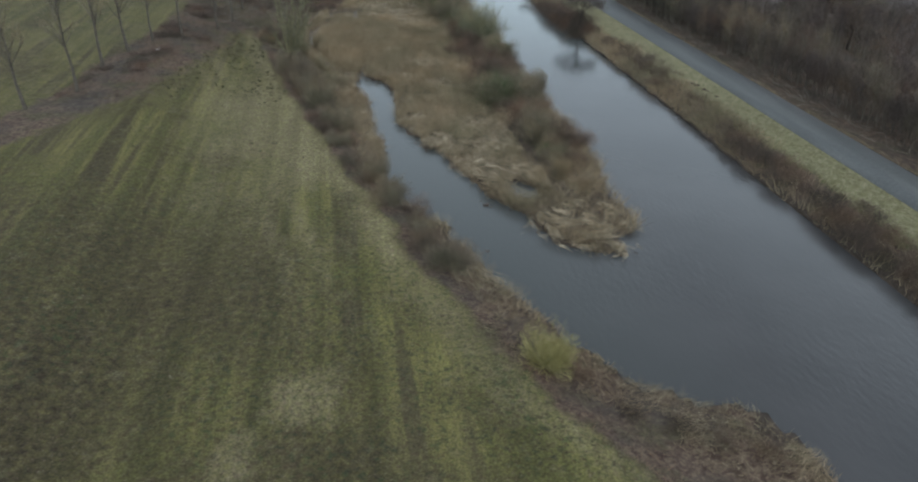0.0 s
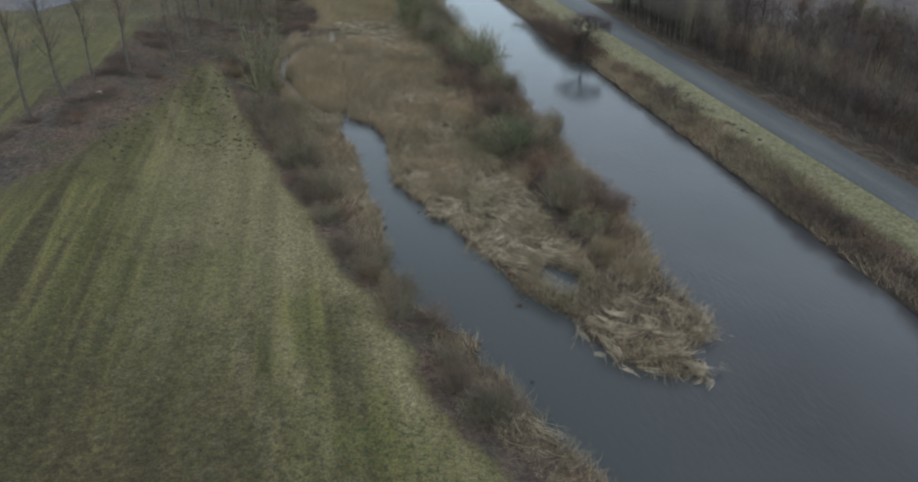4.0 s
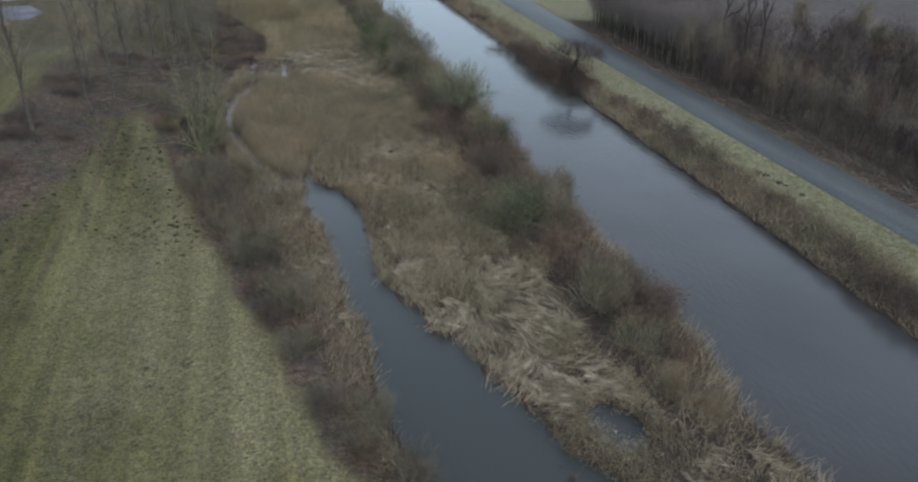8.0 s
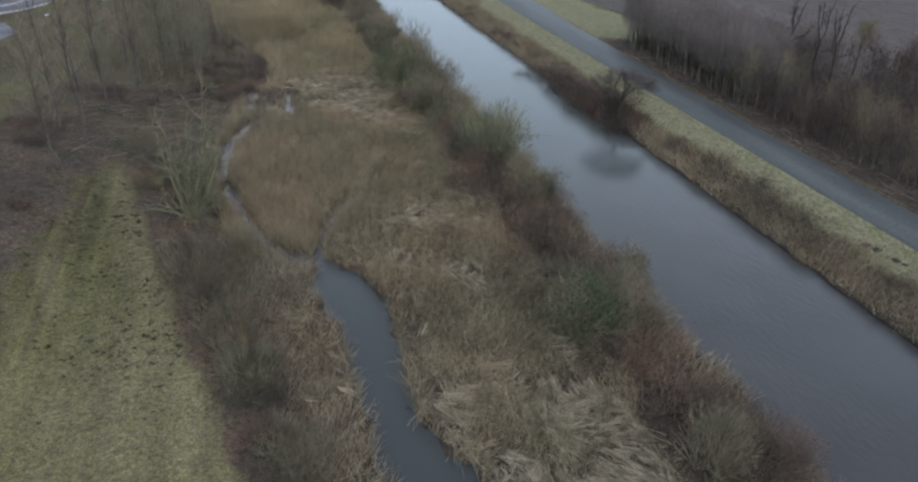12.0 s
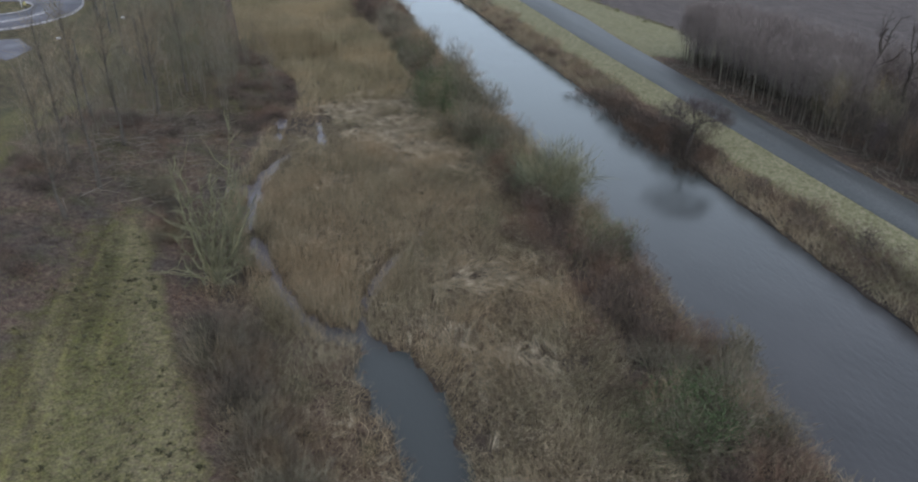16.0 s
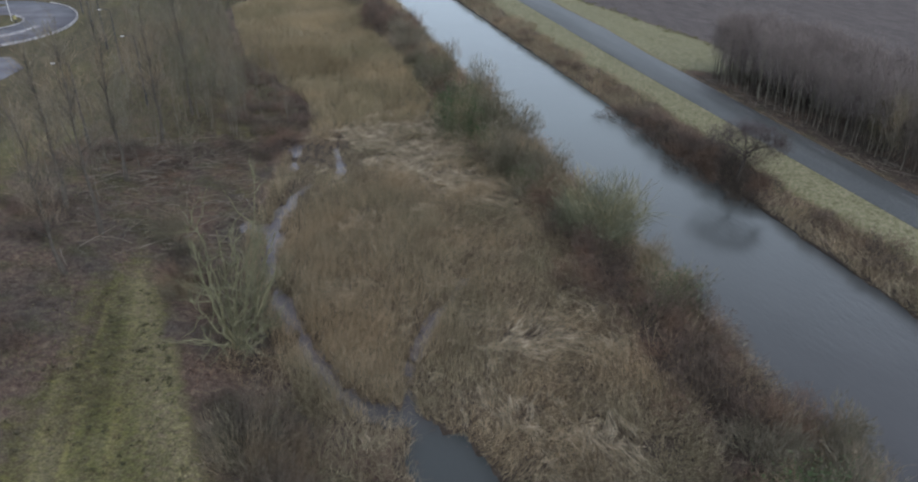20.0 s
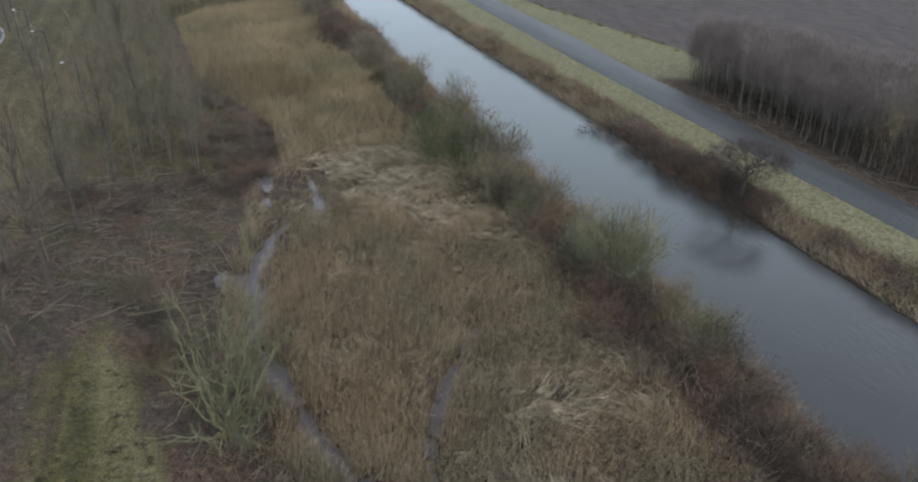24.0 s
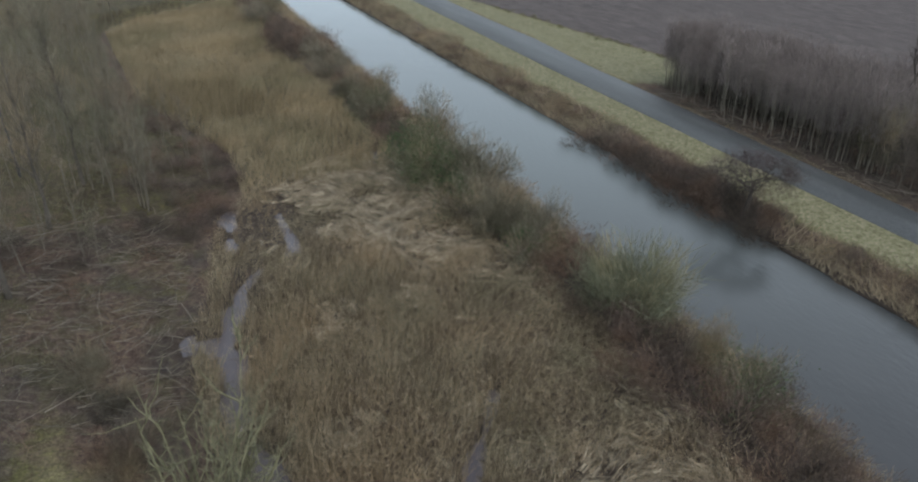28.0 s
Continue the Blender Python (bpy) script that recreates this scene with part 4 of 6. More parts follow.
def build_grass():
    rng = np.random.default_rng(12)
    x, y = scatter(rng, -26, 11, 11, 84, 90, lambda x, y: ((x < field_east(y) + 0.3) & (x > field_west(y) - 0.4)) * (0.25 + 0.75 * lumps(x, y, 0.9, 23)) * np.where(y < 45, 1, 0.75))
    turf = stuff("field_grass", blades(rng, x, y, 0.09, 0.028, 0.9, k=2, wind=(0, 0), tip=0.15), M_GROUND, "short worn winter grass of the mown field", "grass")
    lay_soils(turf, np.repeat(x, 4), np.repeat(y, 4))
    x, y = scatter(rng, 33.0, 37.2, 20, 150, 70, lambda x, y: 0.3 + 0.7 * lumps(x, y, 0.8, 24))
    turf = stuff("verge_grass", blades(rng, x, y, 0.12, 0.035, 0.8, k=2, wind=(0, 0), tip=0.15), M_GROUND, "rough pale green grass of the road verge", "grass")
    lay_soils(turf, np.repeat(x, 4), np.repeat(y, 4))
    x, y = scatter(rng, 40.9, 44.0, 20, 150, 150, lambda x, y: smooth(0.6, 0.25, np.abs(x - road_east(y) - 0.4)) * (0.25 + 0.75 * smooth(0.25, 0.6, lumps(x, y * 0.4, 1.2, 67))))
    stuff("road_edge_grass", blades(rng, x, y, 0.12, 0.035, 0.9, k=2, wind=(0, 0)), M_REED_FAR, "thin line of dry tan grass along the road", "grass")
    # small dark tussocks scattered on the field's narrow end
    x, y = scatter(rng, -15, 0, 44, 78, 3.4, lambda x, y: ((x < field_east(y) - 0.4) & (x > field_west(y) - 0.6)) * (0.3 + 0.7 * smooth(0.25, 0.75, lumps(x, y, 3.5, 25))) * (0.04 + 0.96 * smooth(55, 61, y)) * (1 - 0.6 * smooth(70, 75, y)))
    px = np.repeat(x, 24) + rng.normal(size=len(x) * 24) * 0.065
    py = np.repeat(y, 24) + rng.normal(size=len(x) * 24) * 0.055
    stuff("tussock_grass", blades(rng, px, py, 0.15, 0.03, 0.6, k=2, wind=(0, 0)), M_TUSSOCK, "small dark rush tussocks in the worn grass", "grass")
    ty = rng.uniform(109, 152, 60)
    tx = 55.6 - 0.165 * (ty - 107) + rng.normal(size=60) * 0.8
    px, py = np.repeat(tx, 40) + rng.normal(size=2400) * 0.22, np.repeat(ty, 40) + rng.normal(size=2400) * 0.22
    stuff("field_edge_tufts", blades(rng, px, py, 0.3, 0.035, 0.7, k=2, wind=(0, 0)), M_TURF, "dark green tufts along the ploughed field's edge", "grass")
    # leaf litter, dead stalks and brash under the trees
    x, y = scatter(rng, -27, 2, 50, 110, 26, lambda x, y: ((x > litter_west(y)) & (y > 53) & ((x < field_west(y)) | (y > 83) | (x > field_east(y))) & (x < np.where(y < 66, field_east(y) + 4, reed_west(y) + 0.5)))
                   * (0.2 + 0.8 * lumps(x, y, 2.0, 26)))
    tuft_x, tuft_y = scatter(rng, -27, -6, 53, 92, 30, lambda x, y: ((x > litter_west(y)) & (x < field_west(y) + 0.5)) * smooth(7.0, 0.0, field_west(y) - x) * smooth(0.3, 0.7, lumps(x, y, 2.2, 63)))
    stuff("litter_grass", blades(rng, tuft_x, tuft_y, 0.22, 0.03, 0.9, k=2, wind=(0, 0)), M_TURF, "thin dry grass growing through the leaf litter", "grass")
    sx, sy = scatter(rng, -9, 12, 14, 80, 34, lambda x, y: ((x > field_east(y) + 0.2) & (x < field_east(y) + 3.8) & (into_water(x, y) < -0.2)) * (0.3 + 0.7 * lumps(x, y, 1.5, 27)))
    x, y = np.concatenate([x, sx]), np.concatenate([y, sy])
    stuff("dead_stalks", blades(rng, x, y, 0.55, 0.02, 0.9, wind=(0, 0)), M_BROWN_TWIG, "tangled brown bramble stalks over leaf litter", "undergrowth")


def shrub_arrays(rng, tall, wide, stems, mid, fine, upright=0.5, width=0.0095):
    """A leafless shrub: stems from the base, side shoots, fine twigs."""
    a = rng.uniform(0, 2 * np.pi, stems)
    out = np.sqrt(rng.uniform(0.0, 1, stems))
    start = np.stack([np.cos(a) * out * wide * 0.35, np.sin(a) * out * wide * 0.35, np.zeros(stems)], axis=1)
    reach = out * (1 - upright * 0.6)
    way = np.stack([np.cos(a) * reach * wide / tall, np.sin(a) * reach * wide / tall, 1 - 0.35 * reach], axis=1)
    p1 = shoots(rng, start, way, tall * rng.uniform(0.45, 0.75, stems), 5, 0.12, 0.2)
    s2, w2 = sprout(rng, p1, mid, 0.15, 1.0, 0.55, 0.1)
    p2 = shoots(rng, s2, w2, tall * rng.uniform(0.1, 0.26, mid), 3, 0.08, 0.25)
    mounds = 11
    d = rng.normal(size=(mounds, 3))
    d[:, 2] = np.abs(d[:, 2]) * 0.9 + 0.15
    d /= np.linalg.norm(d, axis=1, keepdims=True)
    centre = d * np.array([wide, wide, tall]) * rng.uniform(0.3, 0.8, (mounds, 1))
    e = rng.normal(size=(fine, 3))
    e /= np.linalg.norm(e, axis=1, keepdims=True)
    s3 = centre[rng.integers(0, mounds, fine)] + e * (rng.random(fine) ** 0.45)[:, None] * np.array([wide, wide, tall]) * 0.4
    w3 = s3 / (np.linalg.norm(s3, axis=1, keepdims=True) + 0.2) + rng.normal(size=(fine, 3)) * 0.4 + np.array([0, 0, 0.25 + 0.5 * upright])
    w3 /= np.linalg.norm(w3, axis=1, keepdims=True)
    s3[:, 2] = np.maximum(s3[:, 2], rng.uniform(0.03, 0.2, fine))
    p3 = shoots(rng, s3, w3, tall * rng.uniform(0.07, 0.18, fine), 2, 0, 0.1)
    for p in (p1, p2, p3):
        p[:, :, 2] = np.maximum(p[:, :, 2], 0.03)
    return tubes(p1, taper(rng, stems, 5, 0.016, 0.005), 3), joined(thirds(ribbons(p2, taper(rng, mid, 3, width * 1.3, width * 0.7), rng)), spikes(p3, taper(rng, fine, 2, width * 1.6, 0), rng))


def leaf_arrays(rng, tall, wide, count, size=0.055):
    """Clumps of small leaves over an uneven dome."""
    clumps = 46
    d = rng.normal(size=(clumps, 3))
    d[:, 2] = np.abs(d[:, 2])
    d /= np.linalg.norm(d, axis=1, keepdims=True)
    centre = d * np.array([wide * 0.8, wide * 0.8, tall * 0.8]) * rng.uniform(0.45, 1.0, (clumps, 1)) + np.array([0, 0, tall * 0.12])
    i = rng.integers(0, clumps, count)
    p = centre[i] + rng.normal(size=(count, 3)) * np.array([wide, wide, tall]) * 0.13
    p[:, 2] = np.maximum(p[:, 2], 0.05)
    way = rng.normal(size=(count, 3))
    way /= np.linalg.norm(way, axis=1, keepdims=True)
    paths = p[:, None, :] + way[:, None, :] * (np.array([0, 0.5, 1]) * size)[None, :, None]
    return ribbons(paths, np.array([0.25, 0.8, 0.15])[None, :] * size * rng.uniform(0.7, 1.3, (count, 1)), rng)


def shrub_kind(name, seed, tall, wide, stems, mid, fine, mat, label, upright=0.5, width=0.0095, leaves=0, stem_mat=None, group=""):
    """A shrub with its stems, its twigs and, where it has them, its leaves."""
    rng = np.random.default_rng(seed)
    ob = tagged(new(name), label, "shrub", group)
    stem_arrays, twig_arrays = shrub_arrays(rng, tall, wide, stems, mid, fine, upright, width)
    tagged(part("stem_clump", stem_arrays, stem_mat or mat, ob), kind="stuff")
    tagged(part("twig_crown", twig_arrays, mat, ob), kind="stuff")
    if leaves:
        part("foliage", leaf_arrays(rng, tall, wide, leaves), M_LEAF, ob, "small dark green leaves")
    return ob


def planted(kinds, rng, places, scale=(0.85, 1.15), lean=0.0):
    """Sets one of the kinds at each place (x, y, size, kind); the kind itself takes its first place."""
    first = {}
    for x, y, size, which in places:
        s = size * rng.uniform(*scale)
        m = pose(x, y, on_ground(x, y), 0, lean * rng.uniform(0.6, 1.4)) @ pose(0, 0, 0, 0, 0, rng.uniform(0, 360)) @ Matrix.Diagonal((s, s, s * rng.uniform(0.9, 1.1), 1))
        if which in first:
            copy_thing(kinds[which], m)
        else:
            first[which] = m
    for which, m in first.items():
        kinds[which].matrix_basis = m


def build_hedge():
    rng = np.random.default_rng(21)
    g = "hedge along the canal"
    kinds = {
        "b": shrub_kind("bramble_bush", 31, 1.5, 1.7, 40, 420, 3800, M_BROWN_TWIG, "purple-brown leafless bramble mound on the marsh edge", 0.2, group=g),
        "c": shrub_kind("bramble_bush", 32, 1.4, 1.9, 40, 420, 3800, M_BROWN_TWIG, "purple-brown leafless bramble mound on the marsh edge", 0.1, group=g),
        "o": shrub_kind("sallow_bush", 33, 2.6, 1.7, 34, 600, 4200, M_OLIVE_TWIG, "olive-grey leafless sallow bush beside the canal", 0.5, group=g),
        "p": shrub_kind("sallow_bush", 34, 2.4, 1.9, 34, 600, 4200, M_GREY_TWIG, "grey-brown leafless sallow bush beside the canal", 0.45, group=g),
        "g": shrub_kind("ivy_clad_bush", 35, 2.6, 1.9, 30, 450, 2600, M_OLIVE_TWIG, "dark green ivy-clad bush beside the canal", 0.4, leaves=3600, group=g),
        "h": shrub_kind("ivy_clad_bush", 36, 2.2, 2.0, 30, 450, 2600, M_GREY_TWIG, "dull green half-leafy bush beside the canal", 0.4, leaves=1600, group=g),
    }
    kinds["x"] = shrub_kind("far_bush", 37, 2.0, 2.0, 24, 200, 800, M_BROWN_TWIG, "brown leafless bush far along the canal", 0.3, 0.025, group=g)
    row = [
        # far end to near end: x, y, size, kind
        (14.2, 160, 1.2, "b"), (15.5, 155, 1.2, "o"), (13.8, 150, 1.2, "p"), (15.6, 145, 1.3, "b"), (14.2, 140, 1.6, "b"), (15.0, 136, 1.8, "b"), (14.6, 132, 1.7, "c"), (15.8, 128, 1.2, "p"),
        (14.3, 123, 1.1, "p"), (15.6, 119, 1.1, "c"), (14.4, 116, 1.0, "o"), (16.6, 113, 1.2, "o"), (14.6, 110, 1.2, "h"), (16.8, 108, 1.0, "c"), (14.6, 105, 1.0, "b"),
        (17.4, 102.5, 1.3, "o"), (14.0, 99, 1.3, "g"), (16.8, 98, 1.2, "p"), (13.6, 95.5, 1.25, "g"), (16.4, 94, 1.3, "o"), (13.9, 91.5, 1.2, "h"), (16.6, 90.5, 1.2, "p"),
        (14.5, 88, 1.2, "o"), (17.0, 86.5, 1.1, "p"), (14.8, 84.5, 1.0, "h"), (17.2, 83, 1.0, "c"), (15.0, 81.5, 0.9, "c"), (14.6, 78.0, 0.9, "b"), (18.4, 79.8, 0.8, "o"),
        (15.6, 75.2, 1.1, "b"), (17.9, 73.0, 0.95, "o"), (15.2, 72.6, 1.05, "c"), (17.6, 70.4, 1.0, "h"), (15.4, 69.6, 1.1, "b"), (17.4, 67.4, 1.0, "c"), (15.2, 66.4, 1.15, "b"),
        (17.2, 64.6, 1.05, "c"), (14.9, 63.6, 1.1, "b"), (16.9, 61.8, 1.0, "b"), (15.2, 60.2, 1.0, "p"), (15.6, 57.2, 1.15, "h"), (14.0, 56.6, 1.15, "g"), (17.4, 57.0, 1.1, "p"),
        (18.9, 59.2, 0.75, "o"), (14.6, 53.4, 1.05, "b"), (16.8, 53.8, 1.0, "c"), (15.0, 50.4, 1.0, "c"), (17.2, 50.0, 1.1, "b"), (15.0, 47.2, 1.05, "o"), (17.2, 46.6, 1.0, "c"),
        (15.4, 44.0, 0.85, "h"), (17.4, 43.2, 0.7, "b"), (15.2, 41.0, 0.7, "o"), (16.8, 39.6, 0.55, "p"), (18.6, 69.6, 0.8, "b"), (18.5, 62.0, 0.75, "c"), (18.6, 47.6, 0.75, "c"),
        (13.6, 74.0, 0.7, "c"), (13.4, 58.8, 0.8, "c"),
    ]
    row += [(14.5 + 2.2 * rng.random(), y, 1.2, "x") for y in range(166, 330, 7)]
    planted(kinds, rng, [(x - (0.45 if x > 16.5 else 0), y, s * (1.3 if y > 125 else 1.35 if k == "c" else 1.2), k) for x, y, s, k in row])
    # the pale green willow bush that stands out from the hedge, a twiggy one at the water and the yellow-stemmed one
    planted({"w": shrub_kind("willow_bush", 41, 4.4, 3.0, 110, 1500, 4600, M_PALE_WILLOW, "tall pale green leafless willow bush at the water", 0.45, 0.014, stem_mat=M_MOSSY)}, rng, [(16.9, 77.8, 1.15, "w")], (1, 1))
    planted({"w": shrub_kind("willow_bush", 42, 2.6, 1.3, 40, 400, 1400, M_OLIVE_TWIG, "slim upright grey willow bush by the canal", 0.7, 0.016)}, rng,
            [(19.0, 60.4, 1.0, "w"), (18.6, 71.0, 0.9, "w")], (1, 1))
    planted({"w": shrub_kind("dogwood_bush", 43, 2.0, 1.45, 150, 900, 3000, M_YELLOW_STEM, "round bush of bright yellow stems on the bank", 0.12, 0.012)}, rng, [(8.6, 21.6, 1.0, "w")], (1, 1))


def build_field_scrub():
    rng = np.random.default_rng(22)
    g = "scrub between field and backwater"
    kinds = {
        "b": shrub_kind("bramble_thicket", 51, 1.4, 1.8, 30, 320, 2400, M_BROWN_TWIG, "low brown bramble thicket at the field's edge", 0.2, group=g),
        "s": shrub_kind("scrub_bush", 52, 2.3, 1.7, 24, 380, 2700, M_SCRUB_TWIG, "grey-brown leafless scrub bush at the field's edge", 0.3, 0.008, group=g),
        "t": shrub_kind("scrub_bush", 53, 2.4, 1.6, 24, 380, 2700, M_OLIVE_TWIG, "olive leafless scrub bush at the field's edge", 0.35, 0.008, group=g),
    }
    kinds["m"] = shrub_kind("bramble_patch", 54, 1.0, 2.4, 30, 180, 1400, M_DARK_TWIG, "wide dark bramble patch beside the reeds", 0.15, 0.019, group=g)
    places = []
    for n, y in enumerate(np.arange(25.5, 84, 1.0)):
        x = float(field_east(y)) + 1.0 + (n % 3) * 0.55 + rng.uniform(-0.3, 0.4)
        size = 1.0 + 0.3 * math.sin(y * 0.9) + (0.25 if 33 < y < 42 or 56 < y < 70 else 0)
        size = min(size, 1.25) * (0.72 if y < 50 else 0.92)
        if lumps(y, 0.0, 3.5, 58) > (0.22 if y > 50 else 0.35):
            places.append((x - (0.3 if y < 50 else 0), float(y) + rng.uniform(-0.4, 0.4), size, "sttbstsb"[rng.integers(0, 8)]))
        if n % 3 == 0 and 50 < y < 62:
            places.append((x + rng.uniform(0.5, 1.3), float(y) + rng.uniform(-0.5, 0.5), 0.7 * size, "bbs"[rng.integers(0, 3)]))
    places += [(11.5, 18.6, 0.5, "b"), (13.2, 17.6, 0.45, "b"), (14.6, 16.6, 0.5, "b"), (16.2, 15.8, 0.5, "b"), (9.8, 21.0, 0.55, "b"), (13.5, 14.2, 0.5, "b"), (15.5, 13.0, 0.55, "b"), (17.0, 11.5, 0.5, "b")]
    kinds["n"] = shrub_kind("bramble_patch", 55, 0.8, 1.7, 18, 100, 750, M_DARK_TWIG, "low purple-brown bramble patch in the leaf litter", 0.1, 0.017, group=g)
    while len(places) < 170:
        y = rng.uniform(94, 128)
        x = float(reed_west(y)) - 0.4 - (rng.random() ** 1.6) * (6.5 if y < 109 else 2.6)
        if lumps(x, y, 3.2, 53) > 0.25:
            places.append((x, y, rng.uniform(0.5, 1.05), "mn"[rng.integers(0, 2)]))
    while len(places) < 330:
        y = rng.uniform(54, 96)
        x = float(litter_west(y)) + rng.uniform(0.5, 9.5)
        if lumps(x, y, 4.0, 54) > 0.5 and (y > 82 or x < float(field_west(y)) - 2.2) and x < -8:
            places.append((x, y, rng.uniform(0.3, 0.75), "n"))
    places += [(-2.8, 99.0, 0.6, "s"), (-7.2, 80.5, 0.8, "s"), (-6.9, 77.6, 0.7, "t"), (-4.2, 68.0, 0.9, "t"), (-2.4, 65.4, 0.8, "s"), (-3.2, 70.0, 0.8, "s"), (-4.0, 74.6, 0.6, "b")]
    planted(kinds, rng, [p for p in places if math.hypot(p[0] + 4.5, p[1] - 70.4) > 2.9])


def build_bank_shrubs():
    rng = np.random.default_rng(23)
    g = "shrubs on the far canal bank"
    kinds = {
        "b": shrub_kind("bank_bush", 61, 1.0, 1.6, 24, 240, 1500, M_BANK_TWIG, "dark brown leafless bush on the canal bank", 0.2, group=g),
        "c": shrub_kind("bank_bush", 62, 1.25, 1.7, 24, 260, 1700, M_BANK_TWIG, "dense dark brown thorn bush over the water", 0.3, group=g),
    }
    kinds["d"] = shrub_kind("bank_bush", 63, 1.0, 1.4, 24, 200, 900, M_BROWN_TWIG, "brown leafless bush on the far canal bank", 0.25, 0.02, group=g)
    places = []
    for y, n in ((81.2, 2), (82.4, 4), (83.6, 4), (84.8, 4), (86.2, 4), (87.6, 3), (89.0, 4), (90.6, 3), (92.0, 3), (93.4, 3), (95.0, 3), (96.6, 2), (98.2, 2), (99.6, 1)):
        for k in range(n):
            places.append((30.0 + 0.8 * k + rng.uniform(-0.2, 0.4), y + rng.uniform(-0.6, 0.6), rng.choice([0.9, 1.15, 1.4, 1.65]) * (1.1 if k < 3 else 0.75) * (1.0 if y < 93 else 0.85), "cccb"[rng.integers(0, 4)]))
    for y in np.arange(9, 46, 1.15):
        places.append((32.0 + rng.uniform(-0.6, 0.4), y + rng.uniform(-0.4, 0.4), rng.uniform(0.8, 1.1), "c"))
        if y < 34:
            places.append((33.2 + rng.uniform(-0.4, 0.4), y + rng.uniform(-0.4, 0.4), rng.uniform(0.55, 0.8), "c"))
            places.append((31.1 + rng.uniform(-0.2, 0.3), y + rng.uniform(-0.4, 0.4), rng.uniform(0.6, 0.9), "c"))
    places += [(x, y, s * 1.75, k) for x, y, s, k in ((32.2, 71.0, 0.7, "b"), (32.8, 65.1, 0.9, "b"), (31.9, 60.9, 0.7, "b"), (32.4, 45.5, 0.8, "b"), (32.6, 48.0, 0.7, "b"), (32.9, 55.0, 0.6, "b"), (33.2, 62.4, 0.6, "b"), (33.1, 66.2, 0.8, "b"), (33.4, 68.0, 0.7, "b"), (33.3, 72.0, 0.7, "b"), (32.6, 75.8, 0.6, "b"))]
    places += [(30.9 + 1.3 * rng.random(), y + rng.uniform(-1, 1), rng.uniform(0.35, 0.9), "d") for y in np.arange(104.5, 172, 1.7) if lumps(y, 0.0, 6.0, 55) > 0.25]
    planted(kinds, rng, places)


def tree_arrays(rng, tall, girth, lean, limbs, mid, fine, start=0.35, spread=0.45, width=0.014, limb_len=0.38, up=0.35, k=6, haze=0.0, flat=1.0):
    """A bare tree: the trunk with its limbs, and the crown of twigs."""
    s = np.linspace(0, 1, k)
    trunk = np.zeros((1, k, 3))
    trunk[0, :, 2] = s * tall
    trunk[0, :, :2] = (rng.normal(size=2) * lean * tall)[None, :] * (s ** 1.5)[:, None] + rng.normal(size=(k, 2)) * tall * 0.008
    trunk[0, 0, :2] = 0
    st, way = sprout(rng, trunk, limbs, start, 0.97, spread, up)
    way[:, 2] *= flat
    rel = 1 - 0.6 * (st[:, 2] / tall)
    p1 = shoots(rng, st, way, tall * limb_len * rel * rng.uniform(0.6, 1.1, limbs), 4, -0.12, 0.12)
    s2, w2 = sprout(rng, p1, mid, 0.2, 1.0, 0.5, 0.25)
    p2 = shoots(rng, s2, w2, tall * limb_len * rng.uniform(0.2, 0.45, mid), 3, 0, 0.1)
    s3, w3 = sprout(rng, p2, fine, 0.1, 1.0, 0.5, 0.4)
    s3 = s3 + rng.normal(size=(fine, 3)) * tall * limb_len * haze
    p3 = shoots(rng, s3, w3, tall * limb_len * rng.uniform(0.14, 0.36, fine), 2, 0, 0.1)
    radii = (girth * (1 - 0.85 * s) + girth * 0.5 * np.exp(-s * 22))[None, :]
    bole = tubes(trunk, radii, 7)
    limb = tubes(p1, taper(rng, limbs, 4, girth * 0.28, 0.006), 4)
    crown = joined(thirds(ribbons(p2[:, [0, -1]], taper(rng, mid, 2, width * 1.5, width * 0.8), rng)), spikes(p3, taper(rng, fine, 2, width * 1.6, 0), rng))
    return bole, limb, crown


def tree_kind(name, seed, label, bark, twig, group="", **shape):
    rng = np.random.default_rng(seed)
    ob = tagged(new(name), label, "tree", group)
    bole, limb, crown = tree_arrays(rng, **shape)
    part("trunk", bole, bark, ob)
    part("limb_frame", limb, bark, ob)
    part("crown", crown, twig, ob)
    return ob


